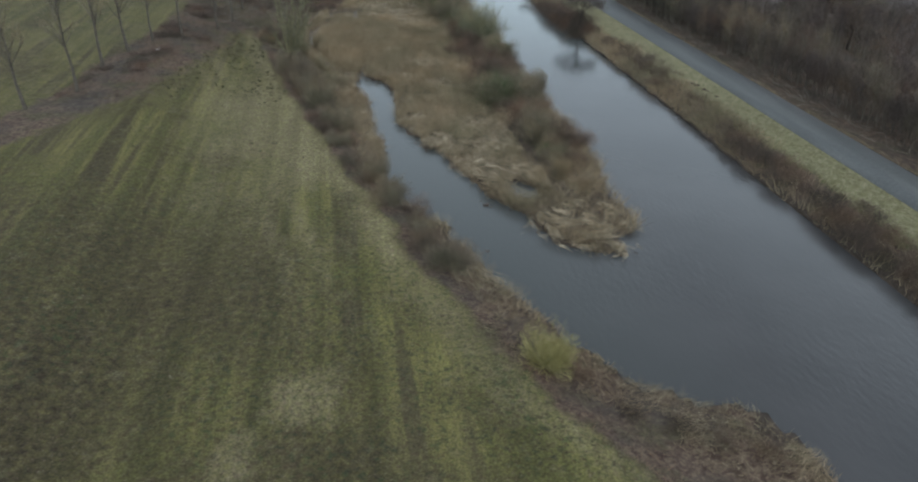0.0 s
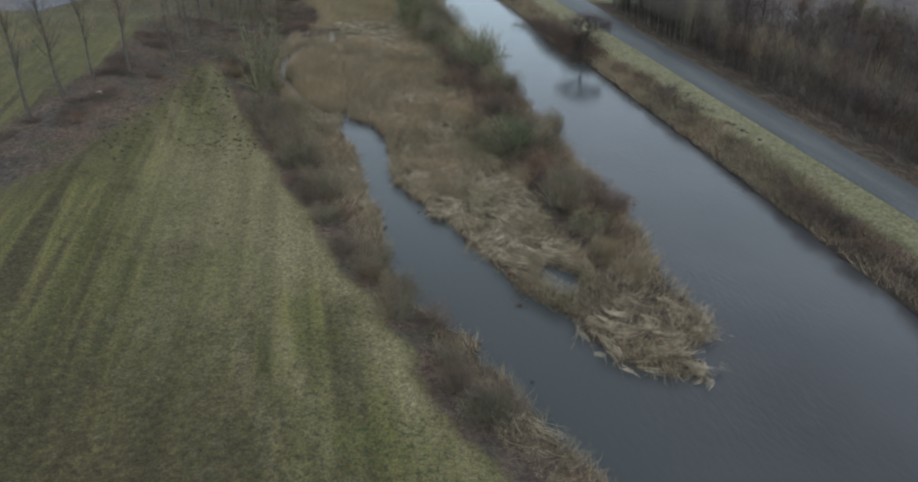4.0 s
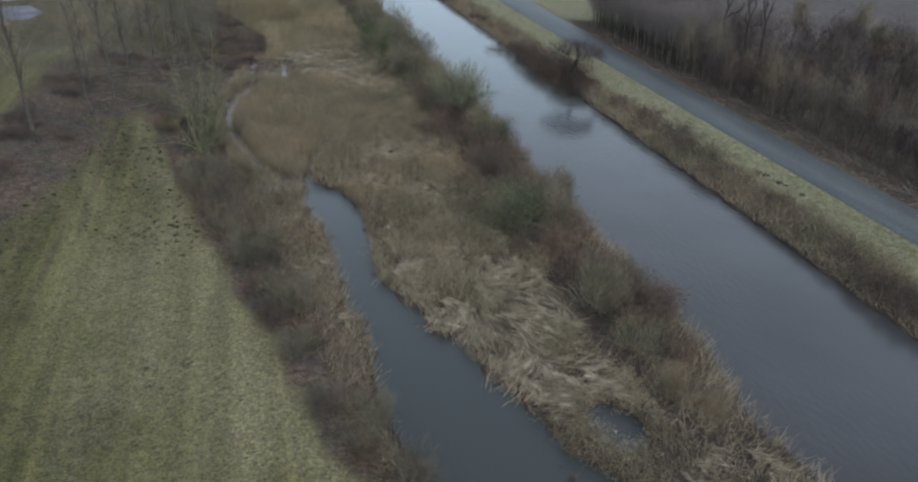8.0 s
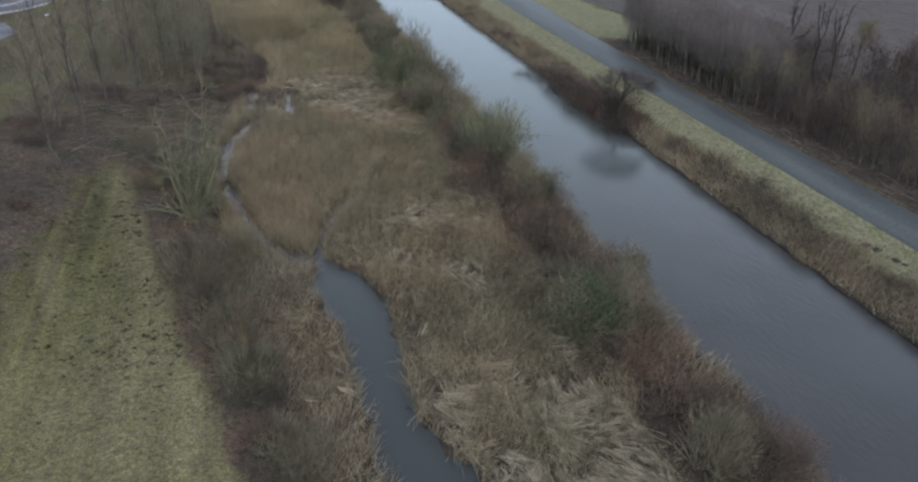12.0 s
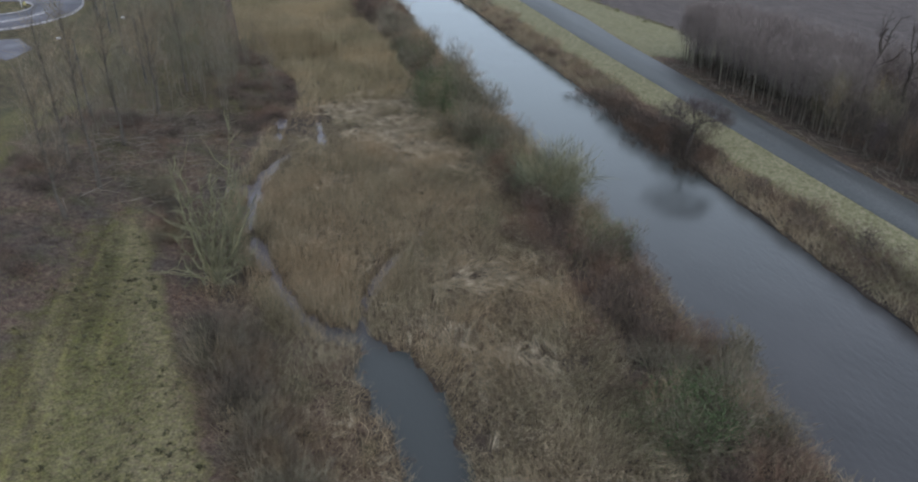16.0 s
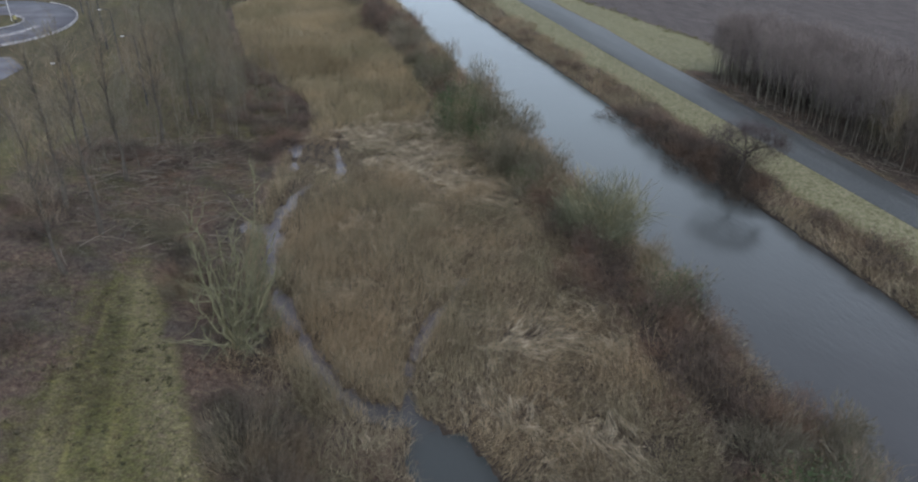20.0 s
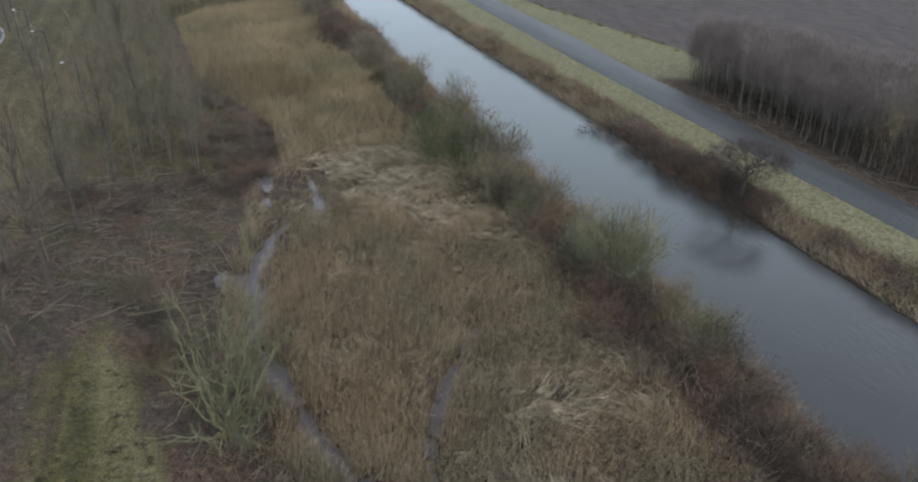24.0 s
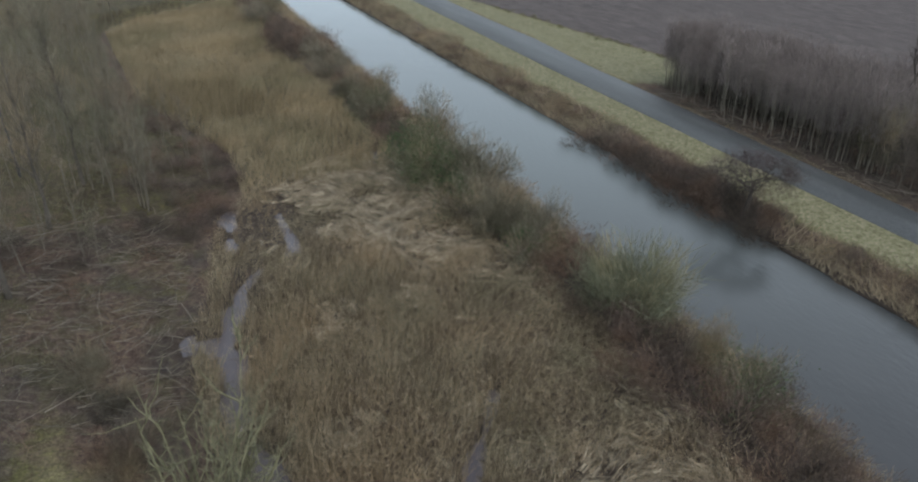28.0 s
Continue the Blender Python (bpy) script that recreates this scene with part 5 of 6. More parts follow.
def build_left_trees():
    rng = np.random.default_rng(24)
    g = "row of young trees"
    kinds = {i: tree_kind("young_tree", 70 + i, "slender bare young tree with upswept branches", M_BARK, M_GREY_TWIG, g, tall=10.4, girth=0.115, lean=0.03, limbs=30, mid=220, fine=900,
                          start=0.24, spread=0.5, width=0.0105, limb_len=0.3, up=0.4, haze=0.05) for i in range(3)}
    spots = [(-22.6, 51.4), (-20.2, 55.3), (-20.0, 61.8), (-19.0, 66.4), (-17.6, 70.2), (-15.5, 73.4), (-12.6, 78.3), (-11.6, 82.6), (-11.2, 89.8),
             (-9.7, 97.3), (-7.9, 103.5), (-24.6, 48.0), (-13.7, 85.2)]
    planted(kinds, rng, [(x, y, 1.0, n % 3) for n, (x, y) in enumerate(spots)], (0.85, 1.1))
    g2 = "saplings of the young plantation"
    small = {i: tree_kind("sapling", 80 + i, "thin grey-green bare sapling in the young plantation", M_PALE_BARK, M_SAPLING, g2, tall=5.0, girth=0.028, lean=0.04, limbs=14, mid=80, fine=210,
                          start=0.15, spread=0.55, width=0.0095, limb_len=0.36, up=0.3, haze=0.12) for i in range(4)}
    spots = []
    while len(spots) < 220:
        x, y = rng.uniform(-17, 2), 86 + 72 * rng.random() ** 0.8
        if float(litter_west(y)) < x < float(reed_west(y)) - 1.5 and not (y < 112 and x > -3.5 and rng.random() < 0.75) and not (y < 98 and (x > -7 or rng.random() < 0.5)):
            spots.append((x, y))
    planted(small, rng, [(x, y, 1.0, n % 4) for n, (x, y) in enumerate(spots)], (0.7, 1.15))


def build_willow():
    """The many-stemmed mossy willow beside the creek: tall stems from one stool, low boughs arching outwards."""
    rng = np.random.default_rng(25)
    ob = tagged(new("willow_tree"), "tall many-stemmed mossy willow with pale boughs beside the creek", "tree")
    ob.matrix_basis = pose(-4.5, 72.3, on_ground(-4.5, 72.3))
    n = 25
    a = np.arange(n) * 2.4 + rng.uniform(-0.4, 0.4, n)
    out = np.sqrt(rng.uniform(0.05, 1, n))
    low = np.arange(n) >= 18
    out[low] = rng.uniform(1.4, 2.1, int(low.sum()))
    start = np.stack([np.cos(a) * out * 0.3, np.sin(a) * out * 0.3, np.where(low, 0.5, 0.0)], axis=1)
    way = np.stack([np.cos(a) * out * 0.36 + 0.1, np.sin(a) * out * 0.36 + 0.04, np.where(low, 0.5, 1.08 - 0.25 * out)], axis=1)
    long = np.where(low, rng.uniform(2.0, 3.4, n), 8.2 * rng.uniform(0.5, 1.0, n))
    p1 = shoots(rng, start, way, long, 9, -0.05, 0.07)
    p1[:, 2:-1] += rng.normal(size=(n, 6, 3)) * 0.065
    p1[:, 1] += (np.array([0, 0, 0.5]) + start * np.array([0.2, 0.2, 1]) - p1[:, 1]) * np.where(low, 0.2, 0.45)[:, None]
    boughs = 340
    s2, w2 = sprout(rng, p1, boughs, 0.16, 0.97, 0.75, 0.12)
    p2 = shoots(rng, s2, w2, 0.35 + 1.7 * rng.random(boughs) ** 2, 5, -0.16, 0.2)
    p2[:, 1:-1] += rng.normal(size=(boughs, 3, 3)) * 0.05
    twigs = 11000
    s3, w3 = sprout(rng, p2, twigs, 0.15, 1.0, 0.6, 0.4)
    p3 = shoots(rng, s3, w3, rng.uniform(0.15, 0.6, twigs), 2, 0, 0.12)
    radii = taper(rng, n, 9, 0.06, 0.012) * np.where(np.arange(n) % 4 == 0, 1.6, np.where(low, 0.7, 0.75))[:, None]
    stems = [part("stem", tubes(p1[i:i + 1], radii[i:i + 1], 7), M_MOSSY, ob) for i in range(n)]
    bough = taper(rng, boughs, 5, 0.03, 0.008)
    for i in range(boughs):
        near = np.linalg.norm(p1 - s2[i], axis=2).min(axis=1).argmin()
        part("branch", tubes(p2[i:i + 1], bough[i:i + 1], 4), M_MOSSY, stems[near])
    part("twig_crown", spikes(p3, taper(rng, twigs, 2, 0.009, 0), rng), M_GREEN_STEM, ob)


def build_oak():
    rng = np.random.default_rng(90)
    ob = tagged(new("bank_tree"), "small spreading bare tree leaning over the canal bank", "tree")
    ob.matrix_basis = pose(30.95, 83.3, on_ground(30.95, 83.3))
    part("trunk", tubes(np.array([[(0, 0, 0), (0.05, 0.03, 0.9), (0.16, 0.02, 1.9), (0.2, 0.1, 2.9)]]), np.array([[0.2, 0.14, 0.125, 0.1]]), 8), M_DARK_BARK, ob)
    n = 11
    a = np.arange(n) * 2.4 + rng.uniform(-0.3, 0.3, n)
    lift = rng.uniform(0.5, 1.0, n)
    way = np.stack([np.cos(a), np.sin(a), lift], axis=1)
    way /= np.linalg.norm(way, axis=1, keepdims=True)
    fork = np.tile(np.array([[0.19, 0.08, 2.6]]), (n, 1)) + rng.normal(size=(n, 3)) * np.array([0.03, 0.03, 0.25])
    p1 = shoots(rng, fork, way, rng.uniform(1.9, 2.8, n), 6, 0.16, 0.14)
    p1[:, 1:-1] += rng.normal(size=(n, 4, 3)) * 0.07
    limb_girth = taper(rng, n, 6, 0.058, 0.014)
    limbs = [part("limb", tubes(p1[i:i + 1], limb_girth[i:i + 1], 6), M_DARK_BARK, ob) for i in range(n)]
    # the crown: a flat umbrella of fine twigs
    def umbrella(count):
        a, r = rng.uniform(0, 2 * np.pi, count), 2.8 * np.sqrt(rng.random(count))
        return np.stack([0.2 + r * np.cos(a), 0.1 + r * np.sin(a), 4.6 - 0.13 * r ** 2 - 0.7 * rng.random(count) ** 2 + rng.normal(size=count) * 0.15], axis=1)

    tips = umbrella(200)
    nodes = p1[:, 2:].reshape(-1, 3)
    bough = taper(rng, 200, 4, 0.017, 0.006)
    for i in range(200):
        k = np.linalg.norm(nodes - tips[i] + np.array([0, 0, 0.5]), axis=1).argmin()
        path = nodes[k] + (tips[i] - nodes[k]) * np.linspace(0, 1, 4)[:, None] + rng.normal(size=(4, 3)) * np.array([0, 0.05, 0.05, 0])[:, None]
        part("branch", tubes(path[None], bough[i:i + 1], 4), M_DARK_BARK, limbs[k // 4])
    s3 = tips[rng.integers(0, 200, 6500)] + rng.normal(size=(6500, 3)) * np.array([0.26, 0.26, 0.22])
    w3 = rng.normal(size=(6500, 3)) + np.array([0, 0, 0.6])
    w3 /= np.linalg.norm(w3, axis=1, keepdims=True)
    part("crown", spikes(shoots(rng, s3, w3, rng.uniform(0.15, 0.4, 6500), 2, 0, 0.1), taper(rng, 6500, 2, 0.02, 0), rng), M_THORN_TWIG, ob)


def build_old_trees():
    """The old forked trees that stand out of the thicket."""
    for n, (x, y, fork, flip) in enumerate(((50.2, 86.2, 6.2, 1), (51.4, 83.3, 5.8, -1), (53.7, 83.4, 5.2, -1), (60.4, 65.5, 2.8, 1), (61.0, 71.5, 2.6, -1))):
        rng = np.random.default_rng(92 + n)
        ob = tagged(new("old_tree"), "tall old bare forked tree standing out of the thicket", "tree", "old trees in the thicket")
        ob.matrix_basis = pose(x, y, on_ground(x, y))
        bend = rng.normal(size=3) * 0.12
        trunk = np.array([(0, 0, 0), (bend[0], 0, fork * 0.35), (bend[1] - 0.1, 0.1, fork * 0.7), (0.25 * flip, 0.1, fork)])
        part("trunk", tubes(trunk[None], np.array([[0.2, 0.15, 0.125, 0.11]]), 8), M_DARK_BARK, ob)
        top, low = trunk[3], trunk[2] + (trunk[3] - trunk[2]) * 0.35
        ways = [(top, (-0.35, 0.1, 1.1), (-0.4, 0.2, 2.3), (-0.55, 0.1, 3.5)), (top, (0.4, 0.1, 0.8), (0.5, 0, 1.9), (0.9, 0.1, 3.2)),
                (low, (-0.8, 0.1, 0.1), (-1.5, 0, 0.25), (-2.3, 0.2, 0.8)), (top, (0.1, 0.5, 0.9), (0.2, 0.8, 1.8), (0.1, 1.0, 2.7)), (low, (0.5, -0.4, 0.5), (1.1, -0.7, 0.9), (1.6, -0.9, 1.7))]
        paths = np.array([[w[0]] + [w[0] + np.array(d) * np.array([flip, 1, 1]) * rng.uniform(0.8, 1.15) + rng.normal(size=3) * 0.08 for d in w[1:]] for w in ways])
        limbs = [part("limb", tubes(paths[i:i + 1], np.array([[0.085, 0.065, 0.045, 0.018]]), 6), M_DARK_BARK, ob) for i in range(5)]
        for i in range(5):
            st, way = sprout(rng, paths[i:i + 1], 9, 0.3, 1.0, 0.6, 0.3)
            twig = shoots(rng, st, way, rng.uniform(0.5, 1.2, 9), 4, 0, 0.15)
            for k in range(9):
                part("branch", tubes(twig[k:k + 1], np.array([[0.032, 0.024, 0.016, 0.008]]), 4), M_DARK_BARK, limbs[i])
            s3, w3 = sprout(rng, twig, 120, 0.2, 1.0, 0.6, 0.3)
            part("twig_spray", spikes(shoots(rng, s3, w3, rng.uniform(0.2, 0.5, 120), 2, 0, 0.1), taper(rng, 120, 2, 0.016, 0), rng), M_THORN_TWIG, limbs[i])


def wood_front(y):
    return 44.0 + 0.25 * math.sin(y * 0.9) + (0.5 if y < 66 else 0)


def wood_back(y):
    """How far the thicket reaches from the road."""
    return float(np.interp(y, (20, 66, 80, 86, 92, 106), (100, 95, 80, 65, 53, 52)))


def build_wood():
    """The thicket beyond the road: its front rows tree by tree, the rest as one."""
    rng = np.random.default_rng(26)
    g = "front rows of the thicket"
    shape = dict(girth=0.027, lean=0.012, limbs=24, mid=100, fine=900, start=0.34, spread=0.36, width=0.0085, limb_len=0.24, up=0.55, haze=0.2)
    kinds = {i: tree_kind("thicket_tree", 100 + i, "thin straight bare tree leaning out of the thicket", (M_POLE_BARK, M_BARK, M_PALE_BARK, M_BARK, M_PALE_BARK)[i], M_WOOD_TWIG, g, tall=5.7 + 0.2 * i, **shape) for i in range(5)}
    poles, shrubs = [], []
    y = 84.0
    while y < 106.8:
        for row in range(5):
            poles.append((wood_front(y) + row * 0.8 + rng.uniform(-0.35, 0.35), y + rng.uniform(-0.35, 0.35)))
        y += 0.82
    y = 29.0
    while y < 88:
        for row in range(3):
            shrubs.append((wood_front(y) + 0.3 + row * 0.95 + rng.uniform(-0.5, 0.5), y + rng.uniform(-0.4, 0.4)))
        y += 1.0
    scrub = dict(girth=0.035, lean=0.05, limbs=20, mid=90, fine=620, start=0.06, spread=0.45, width=0.012, limb_len=0.42, up=0.4, haze=0.18)
    kinds.update({5 + i: tree_kind("thicket_shrub", 110 + i, "many-branched bare shrub at the thicket's edge", (M_BARK, M_PALE_BARK, M_PALE_BARK)[i], (M_THORN_TWIG, M_HEATH_TWIG, M_OLIVE_TWIG)[i], g, tall=3.4 + 0.5 * i, **scrub) for i in range(3)})
    planted(kinds, rng, [(x, y, 1.0, n % 5) for n, (x, y) in enumerate(poles)] + [(x, y, 1.0, int(rng.choice([5, 6, 5, 6, 7]))) for x, y in shrubs], (0.78, 1.1), -8.0)
    # rounder olive trees that stand out of the scrub
    crab = {i: tree_kind("scrub_tree", 120 + i, "round-crowned olive bare tree in the thorn scrub", M_DARK_BARK, M_OLIVE_TWIG, "round trees in the scrub", tall=5.6, girth=0.12, lean=0.02, limbs=26, mid=260, fine=2600,
                            start=0.3, spread=0.6, width=0.013, limb_len=0.42, up=0.2, haze=0.1) for i in range(2)}
    planted(crab, rng, [(66.4, 83.6, 1.1, 0), (64.6, 90.6, 0.95, 1), (66.0, 80.0, 1.0, 1), (66.6, 76.8, 0.9, 0)], (0.95, 1.05))
    # the rows behind
    boles, twigs, thorns, pale = [], [], [], []
    pattern = [tree_arrays(np.random.default_rng(200 + i), tall=5.9, girth=0.045, lean=0.02, limbs=12, mid=50, fine=420, start=0.45, spread=0.42, width=0.013, limb_len=0.26, up=0.5, k=4, haze=0.26) for i in range(6)]
    bushy = [tree_arrays(np.random.default_rng(210 + i), tall=5.0, girth=0.045, lean=0.05, limbs=12, mid=50, fine=330, start=0.15, spread=0.55, width=0.017, limb_len=0.36, up=0.4, k=4, haze=0.24) for i in range(6)]
    for _ in range(1900):
        y = rng.uniform(22, 107)
        near, far = wood_front(y) + (1.0 if y > 103 else 4.2 if y > 86 else 3.0), wood_back(y)
        x = near + (far - near) * rng.random() ** 1.15
        thorny = y < 87 + rng.uniform(-4, 4)
        if thorny and lumps(x, y, 4, 64) < 0.36:
            continue
        s, a = rng.uniform(0.85, 1.1) * (rng.uniform(0.5, 1.0) if thorny else 1), rng.uniform(0, 2 * np.pi)
        turn = np.array([[math.cos(a), math.sin(a), 0], [-math.sin(a), math.cos(a), 0], [0, 0, 1]]) * s
        turn[2] += np.array([-0.13 * s, 0, 0])
        at = np.array([x, y, on_ground(x, y)])
        bole, limb, crown = (bushy if thorny else pattern)[rng.integers(0, 6)]
        boles.append((bole[0] @ turn + at, bole[1]))
        (twigs if not thorny else pale if rng.random() < 0.3 else thorns).append((crown[0] @ turn + at, crown[1]))
    stuff("thicket_trunks", joined(*boles), M_PALE_BARK, "many thin trunks deep in the bare thicket", "trees")
    stuff("thicket_twigs", joined(*twigs), M_WOOD_TWIG, "purple-brown haze of bare twigs over the thicket", "trees")
    stuff("thorn_twigs", joined(*thorns), M_THORN_TWIG, "dark bare thorn scrub beyond the road", "trees")
    stuff("pale_scrub_twigs", joined(*pale), M_HEATH_TWIG, "paler grey-brown scrub among the thorns", "trees")
    x, y = scatter(rng, 41.8, 62, 20, 108, 48, lambda x, y: np.where(x < 47.5, 1.0, 0.25) * smooth(41.9, 43.6, x) * (0.2 + 0.8 * lumps(x, y, 2.5, 30)))
    stuff("thicket_undergrowth", blades(rng, x, y, 0.5, 0.02, 0.9, wind=(0, 0)), M_DARK_TWIG, "brown undergrowth at the thicket's foot", "undergrowth")


def build_brash():
    """Cut branches lying in the litter."""
    rng = np.random.default_rng(27)
    for name, label, box, n in (("brash", "pale cut branches lying across the leaf litter", (-13.5, -3.5, 80, 98), 420), ("roadside_brash", "broken branches along the thicket's foot", (41.7, 44.4, 30, 104), 320)):
        x, y = rng.uniform(box[0], box[1], n), rng.uniform(box[2], box[3], n)
        a = rng.normal(size=n) * 0.75 + (0 if name == "brash" else 1.4)
        start = np.stack([x, y, height(x, y) + rng.uniform(0.03, 0.3, n)], axis=1)
        way = np.stack([np.cos(a), np.sin(a), rng.uniform(-0.05, 0.12, n)], axis=1)
        p = shoots(rng, start, way, rng.uniform(0.5, 2.2, n), 4, 0.06, 0.15)
        s2, w2 = sprout(rng, p, n * 3, 0.3, 1, 0.5, 0.1)
        p2 = shoots(rng, s2, w2, rng.uniform(0.3, 0.9, n * 3), 2, 0, 0.1)
        stuff(name, joined(tubes(p, taper(rng, n, 4, 0.02, 0.008), 4), ribbons(p2, taper(rng, n * 3, 2, 0.024, 0.012), rng)), M_BRASH, label, "branches")


# ---- small things ----
TUSSOCKS = ((9.3, 38.0, 1.2), (9.6, 37.7, 0.8), (4.4, 38.4, 1.0), (6.2, 36.0, 1.1), (8.2, 32.3, 1.0), (8.1, 42.6, 0.7), (11.5, 36.9, 0.9), (11.8, 34.2, 1.0), (2.9, 58.5, 0.9), (3.2, 58.4, 0.8), (9.1, 38.6, 0.7),
            (7.2, 33.6, 0.9), (17.0, 31.2, 0.8), (5.4, 37.2, 0.7), (12.6, 33.4, 0.6), (13.2, 32.6, 0.5), (12.2, 35.2, 0.6), (15.2, 30.2, 0.5), (10.4, 36.6, 0.6), (16.4, 30.0, 0.5), (8.8, 41.0, 0.6), (11.0, 35.4, 0.5),
            (17.8, 32.6, 0.5), (6.6, 35.2, 0.6), (4.9, 38.9, 0.6), (7.6, 33.0, 0.5))


def box_bm(bm, x0, x1, y0, y1, z0, z1):
    m = Matrix.Translation(((x0 + x1) / 2, (y0 + y1) / 2, (z0 + z1) / 2)) @ Matrix.Diagonal((x1 - x0, y1 - y0, z1 - z0, 1))
    bmesh.ops.create_cube(bm, size=1, matrix=m)


def bm_part(name, bm, mat, parent, label=""):
    me = bpy.data.meshes.new(name)
    bm.to_mesh(me)
    bm.free()
    me.materials.append(mat)
    ob = new(name, me)
    ob.parent = parent
    if label:
        tagged(ob, label)
    return ob


def build_lamps():
    lamp = tagged(new("street_lamp"), "dark steel street lamp with a pale head beside the far road", "street lamp", "street lamps")
    part("pole", tubes(np.array([[(0, 0, 0), (0, 0, 1.2), (0, 0, 1.25), (0, 0, 5.8)]], dtype=float), np.array([[0.09, 0.09, 0.055, 0.045]]), 8), M_STEEL, lamp)
    part("arm", tubes(np.array([[(0, 0, 5.75), (-0.1, 0, 5.95), (-0.4, 0, 6.02), (-0.75, 0, 6.04)]], dtype=float), np.array([[0.04, 0.035, 0.03, 0.03]]), 6), M_STEEL, lamp)
    bm = bmesh.new()
    box_bm(bm, -1.0, -0.68, -0.085, 0.085, 5.98, 6.07)
    bmesh.ops.bevel(bm, geom=bm.edges[:], offset=0.035, segments=2, affect="EDGES")
    head = bm_part("head", bm, M_LAMPHEAD, lamp, "pale lamp head")
    bm = bmesh.new()
    box_bm(bm, -0.96, -0.72, -0.06, 0.06, 5.965, 5.979)
    bm_part("lens", bm, M_STEEL, head, "dark unlit lens")
    spots = [(-14.0, 94.6), (-11.6, 106.2), (-14.8, 116.5), (-17.5, 125.8), (-20.3, 135.0), (-23.0, 144.5)]
    for n, (x, y) in enumerate(spots):
        m = pose(x, y, on_ground(x, y), 0, 0, 15)
        if n:
            copy_thing(lamp, m)
        else:
            lamp.matrix_basis = m


def build_far_road():
    """The bend of the asphalt road with its pale kerbs beyond the meadow, and the pale path that meets it."""
    cx, cy = -33.0, 140.0

    def ring(name, inner, outer, a0, a1, z0, z1, mat, label, category):
        v, q = [], []
        ang = np.linspace(radians(a0), radians(a1), 44)
        for a in ang:
            for (rx, ry), z in ((inner, z0), (inner, z1), (outer, z1), (outer, z0)):
                v.append((cx + rx * math.cos(a), cy + ry * math.sin(a), z))
        for i in range(len(ang) - 1):
            for j in range(3):
                q.append((4 * i + j, 4 * i + j + 1, 4 * i + j + 5, 4 * i + j + 4))
        return tagged(new(name, mesh_of(name, np.array(v), np.array(q), mat, False)), label, category, kind="structure")

    ring("road_bend", (4.3, 4.6), (9.8, 13.0), -170, 100, 0.1, 0.5, M_ASPHALT_PALE, "pale grey asphalt road bend beyond the meadow", "road")
    ring("kerb", (9.8, 13.0), (9.98, 13.2), -100, 60, 0.1, 0.6, M_KERB, "thin pale kerb round the road bend", "kerb")
    ring("splitter_kerb", (6.3, 8.6), (7.0, 9.3), -88, -18, 0.1, 0.56, M_KERB, "broad worn pale kerb strip inside the road bend", "kerb")
    ring("island_kerb", (4.15, 4.45), (4.3, 4.6), -120, 60, 0.1, 0.6, M_KERB, "pale kerb of the dark planted island", "kerb")
    v = np.array([(-24.0, 119.4, 0.5), (-24.7, 116.0, 0.5), (-31.4, 103.6, 0.5), (-36.0, 98.0, 0.5), (-48.0, 98.0, 0.5), (-48.0, 121.0, 0.5), (-34.0, 122.6, 0.5), (-26.2, 123.6, 0.5)])
    low = v - np.array([0, 0, 0.4])
    bm = bmesh.new()
    top = [bm.verts.new(p) for p in v]
    base = [bm.verts.new(p) for p in low]
    bm.faces.new(top)
    for i in range(8):
        bm.faces.new((top[i], base[i], base[(i + 1) % 8], top[(i + 1) % 8]))
    me = bpy.data.meshes.new("far_pavement")
    bm.to_mesh(me)
    bm.free()
    me.materials.append(M_ASPHALT_PALE)
    tagged(new("far_pavement", me), "pale worn asphalt path meeting the road bend", "pavement", kind="structure")
    post = tagged(new("sign_post"), "thin pale post on the road island", "post")
    post.matrix_basis = pose(-30.2, 141.0, 0.3)
    part("pole", tubes(np.array([[(0, 0, 0), (0, 0, 1.5), (0, 0, 4.2)]], dtype=float), np.array([[0.05, 0.045, 0.045]]), 8), M_LAMPHEAD, post)
    marker = tagged(new("road_marker"), "small dark marker with a yellow face on the island", "marker post")
    marker.matrix_basis = pose(-29.4, 139.6, 0.3, 0, 0, 20)
    bm = bmesh.new()
    box_bm(bm, -0.1, 0.1, -0.06, 0.06, 0, 1.1)
    bmesh.ops.bevel(bm, geom=bm.edges[:], offset=0.02, segments=2, affect="EDGES")
    bm_part("body", bm, M_STEEL, marker)
    bm = bmesh.new()
    box_bm(bm, -0.16, 0.16, -0.09, -0.062, 0.55, 1.0)
    bm_part("face", bm, M_YELLOW_STEM, marker, "dull yellow face")


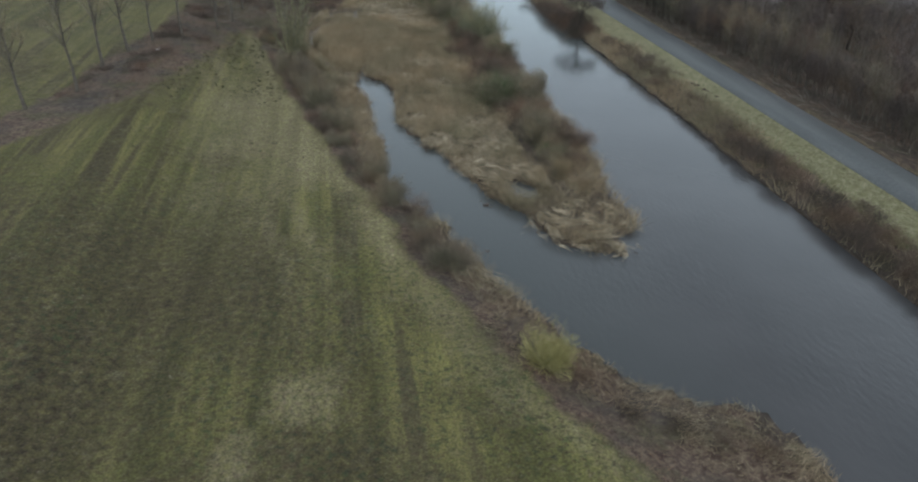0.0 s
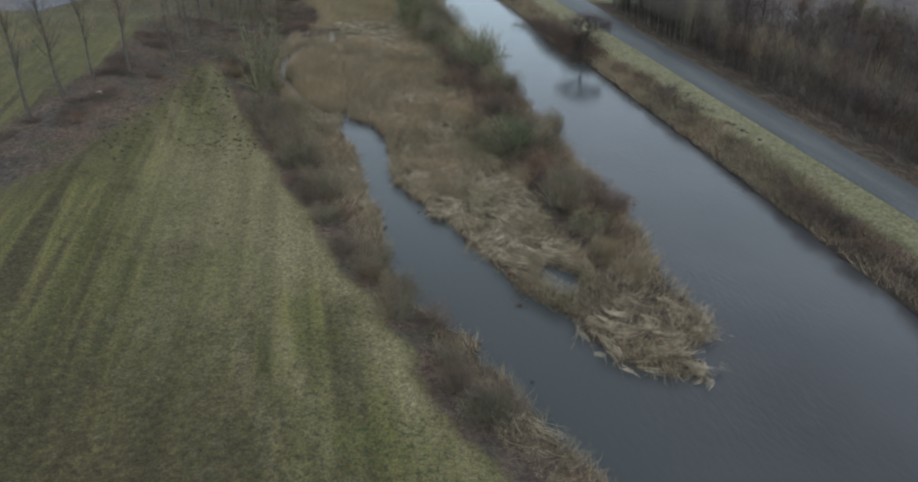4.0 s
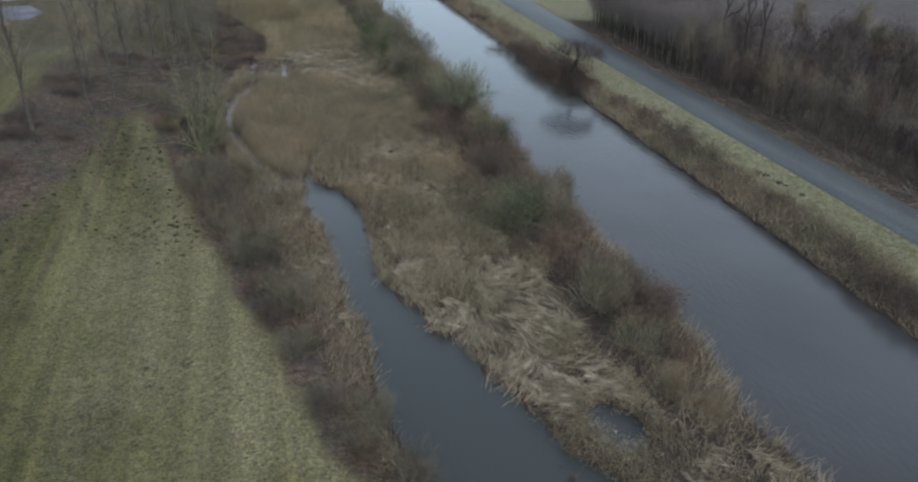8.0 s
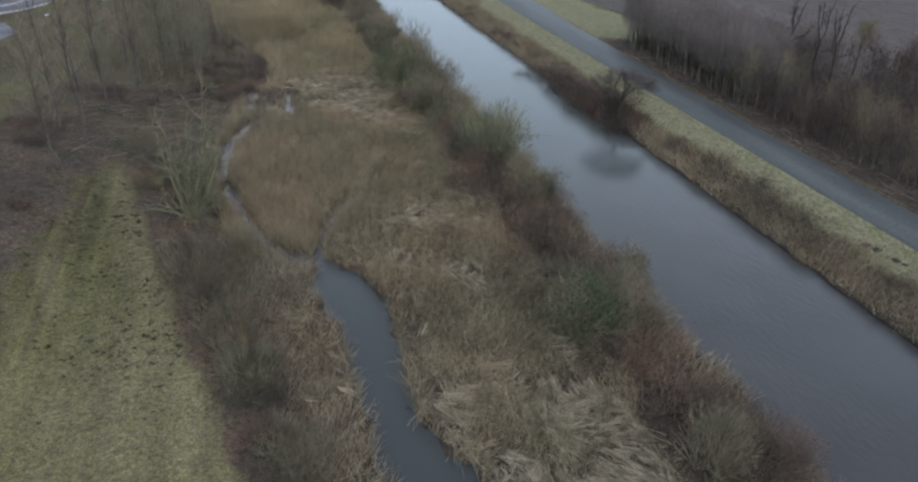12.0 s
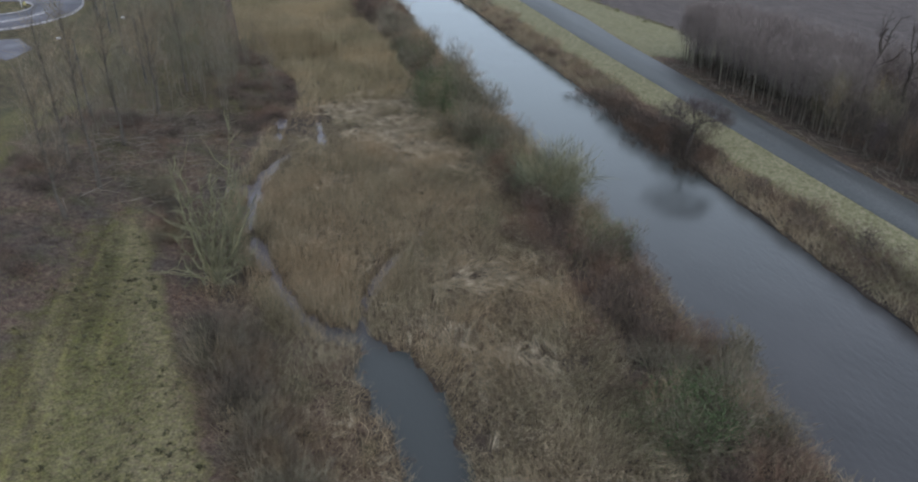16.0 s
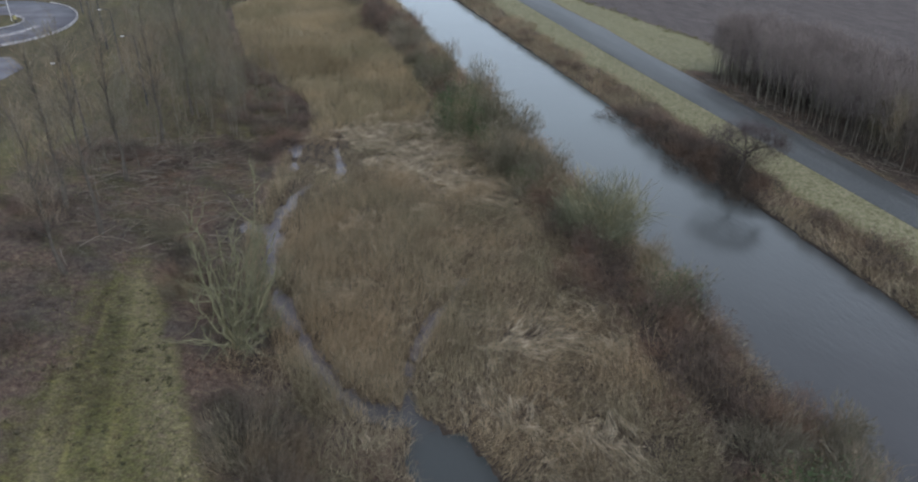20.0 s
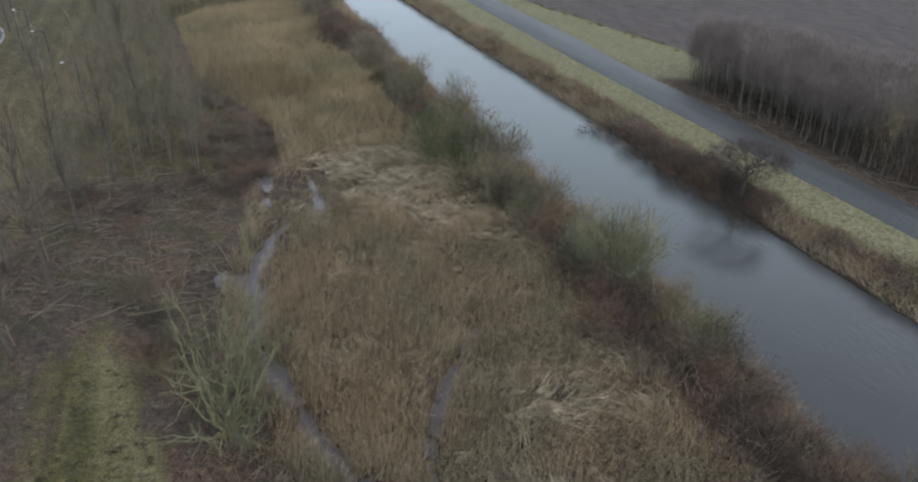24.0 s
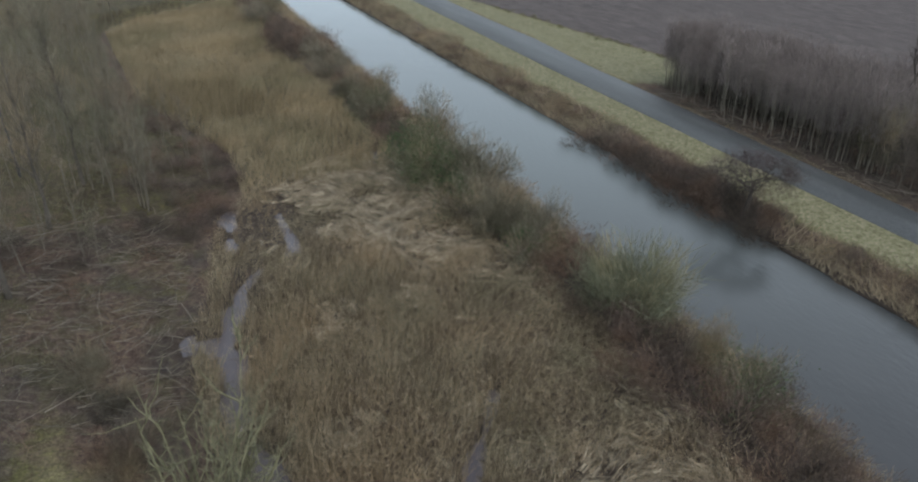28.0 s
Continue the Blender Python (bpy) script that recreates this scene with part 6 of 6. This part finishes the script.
def build_molehills():
    rng = np.random.default_rng(28)
    base = None
    for x, y in ((34.5, 58.25), (34.73, 56.47), (34.81, 54.93), (34.3, 58.85), (34.58, 56.97)):
        m = pose(x, y, on_ground(x, y, 0.05), 0, 0, rng.uniform(0, 360)) @ Matrix.Scale(rng.uniform(0.65, 1.0), 4)
        if base is None:
            bm = bmesh.new()
            bmesh.ops.create_icosphere(bm, subdivisions=3, radius=0.3)
            for v in bm.verts:
                v.co.z = max(v.co.z, -0.02) * 0.6
                v.co *= 1 + 0.35 * (noise.noise(v.co * 7) + 0.5 * noise.noise(v.co * 17))
            base = tagged(new("molehill", bpy.data.meshes.new("molehill")), "small heap of dark loose earth on the verge", "molehill", "molehills on the verge")
            bm.to_mesh(base.data)
            bm.free()
            base.data.materials.append(M_EARTH)
            base.matrix_basis = m
        else:
            copy_thing(base, m)


def build_water_tussocks():
    rng = np.random.default_rng(29)
    n = 130
    ob = None
    edge = []
    for y in np.arange(34.0, 66.0, 1.5):
        side = rng.random() < 0.6
        x = float(pond_east(y)) - rng.uniform(0.1, 0.7) if side else float(pond_west(y)) + rng.uniform(0.1, 0.5)
        edge.append((x, y + rng.uniform(-0.3, 0.3), rng.uniform(0.35, 0.9)))
    for x, y, s in TUSSOCKS + tuple(edge):
        m = pose(x, y, WATER_Z - 0.05, 0, 0, rng.uniform(0, 360)) @ Matrix.Scale(s * 0.62, 4)
        if ob:
            copy_thing(ob, m)
            continue
        ob = tagged(new("sedge_tussock"), "small dark sedge tussock standing in the shallow backwater", "tussock", "tussocks in the backwater")
        a = rng.uniform(0, 2 * np.pi, n)
        r = rng.uniform(0, 0.16, n)
        start = np.stack([np.cos(a) * r, np.sin(a) * r, np.zeros(n)], axis=1)
        way = np.stack([np.cos(a) * 0.5, np.sin(a) * 0.5, np.ones(n)], axis=1)
        part("blade_tuft", ribbons(shoots(rng, start, way, rng.uniform(0.2, 0.5, n), 3, 0.3, 0.2), taper(rng, n, 3, 0.014, 0.005), rng), M_DARK_TWIG, ob)
        ob.matrix_basis = m
    for x, y, turn in ((30.2, 104.0, 60), (18.7, 70.0, 10), (30.0, 101.5, 120)):
        snag = tagged(new("driftwood"), "dark waterlogged branch at the canal's edge", "branch")
        snag.matrix_basis = pose(x, y, WATER_Z + 0.02, 0, 0, turn)
        p = shoots(rng, np.array([[-0.5, 0, -0.05], [0.0, 0, 0.0], [0.2, 0, 0.02]]), np.array([[1, 0.1, 0.12], [0.5, 0.6, 0.5], [0.6, -0.5, 0.4]]), np.array([1.3, 0.6, 0.5]), 4, 0, 0.1)
        girth = taper(rng, 3, 4, 0.05, 0.015)
        for i, name in enumerate(("stem", "branch", "branch")):
            part(name, tubes(p[i:i + 1], girth[i:i + 1], 6), M_BARK, snag)


def build_bag():
    bm = bmesh.new()
    bmesh.ops.create_icosphere(bm, subdivisions=3, radius=0.16)
    for v in bm.verts:
        v.co *= 1 + 0.5 * noise.noise(v.co * 9) + 0.25 * noise.noise(v.co * 23)
        v.co.x *= 1.5
        v.co.z = max(v.co.z * 0.6, -0.05)
    bag = tagged(new("plastic_bag", bpy.data.meshes.new("plastic_bag")), "crumpled white plastic bag lying in the litter", "bag")
    bm.to_mesh(bag.data)
    bm.free()
    bag.data.materials.append(M_LAMPHEAD)
    bag.matrix_basis = pose(-16.5, 67.0, on_ground(-16.5, 67.0, -0.03), 0, 0, 20)


def build_road_marks():
    for y in np.arange(22, 150, 9.0):
        a, b = float(road_west(y)), float(road_east(y))
        c = b - 0.8
        bm = bmesh.new()
        z = ROAD_Z + 0.05 * (1 - abs(c - (a + b) / 2) / ((b - a) / 2))
        box_bm(bm, c - 0.05, c + 0.05, y, y + 1.6, z - 0.02, z + 0.004)
        bm_part("road_mark", bm, M_PAINT, road, "faint worn white dash")


build_reeds()
build_grass()
build_hedge()
build_field_scrub()
build_bank_shrubs()
build_left_trees()
build_willow()
build_oak()
build_wood()
build_old_trees()
build_brash()
build_lamps()
build_far_road()
build_molehills()
build_water_tussocks()
build_road_marks()
build_bag()
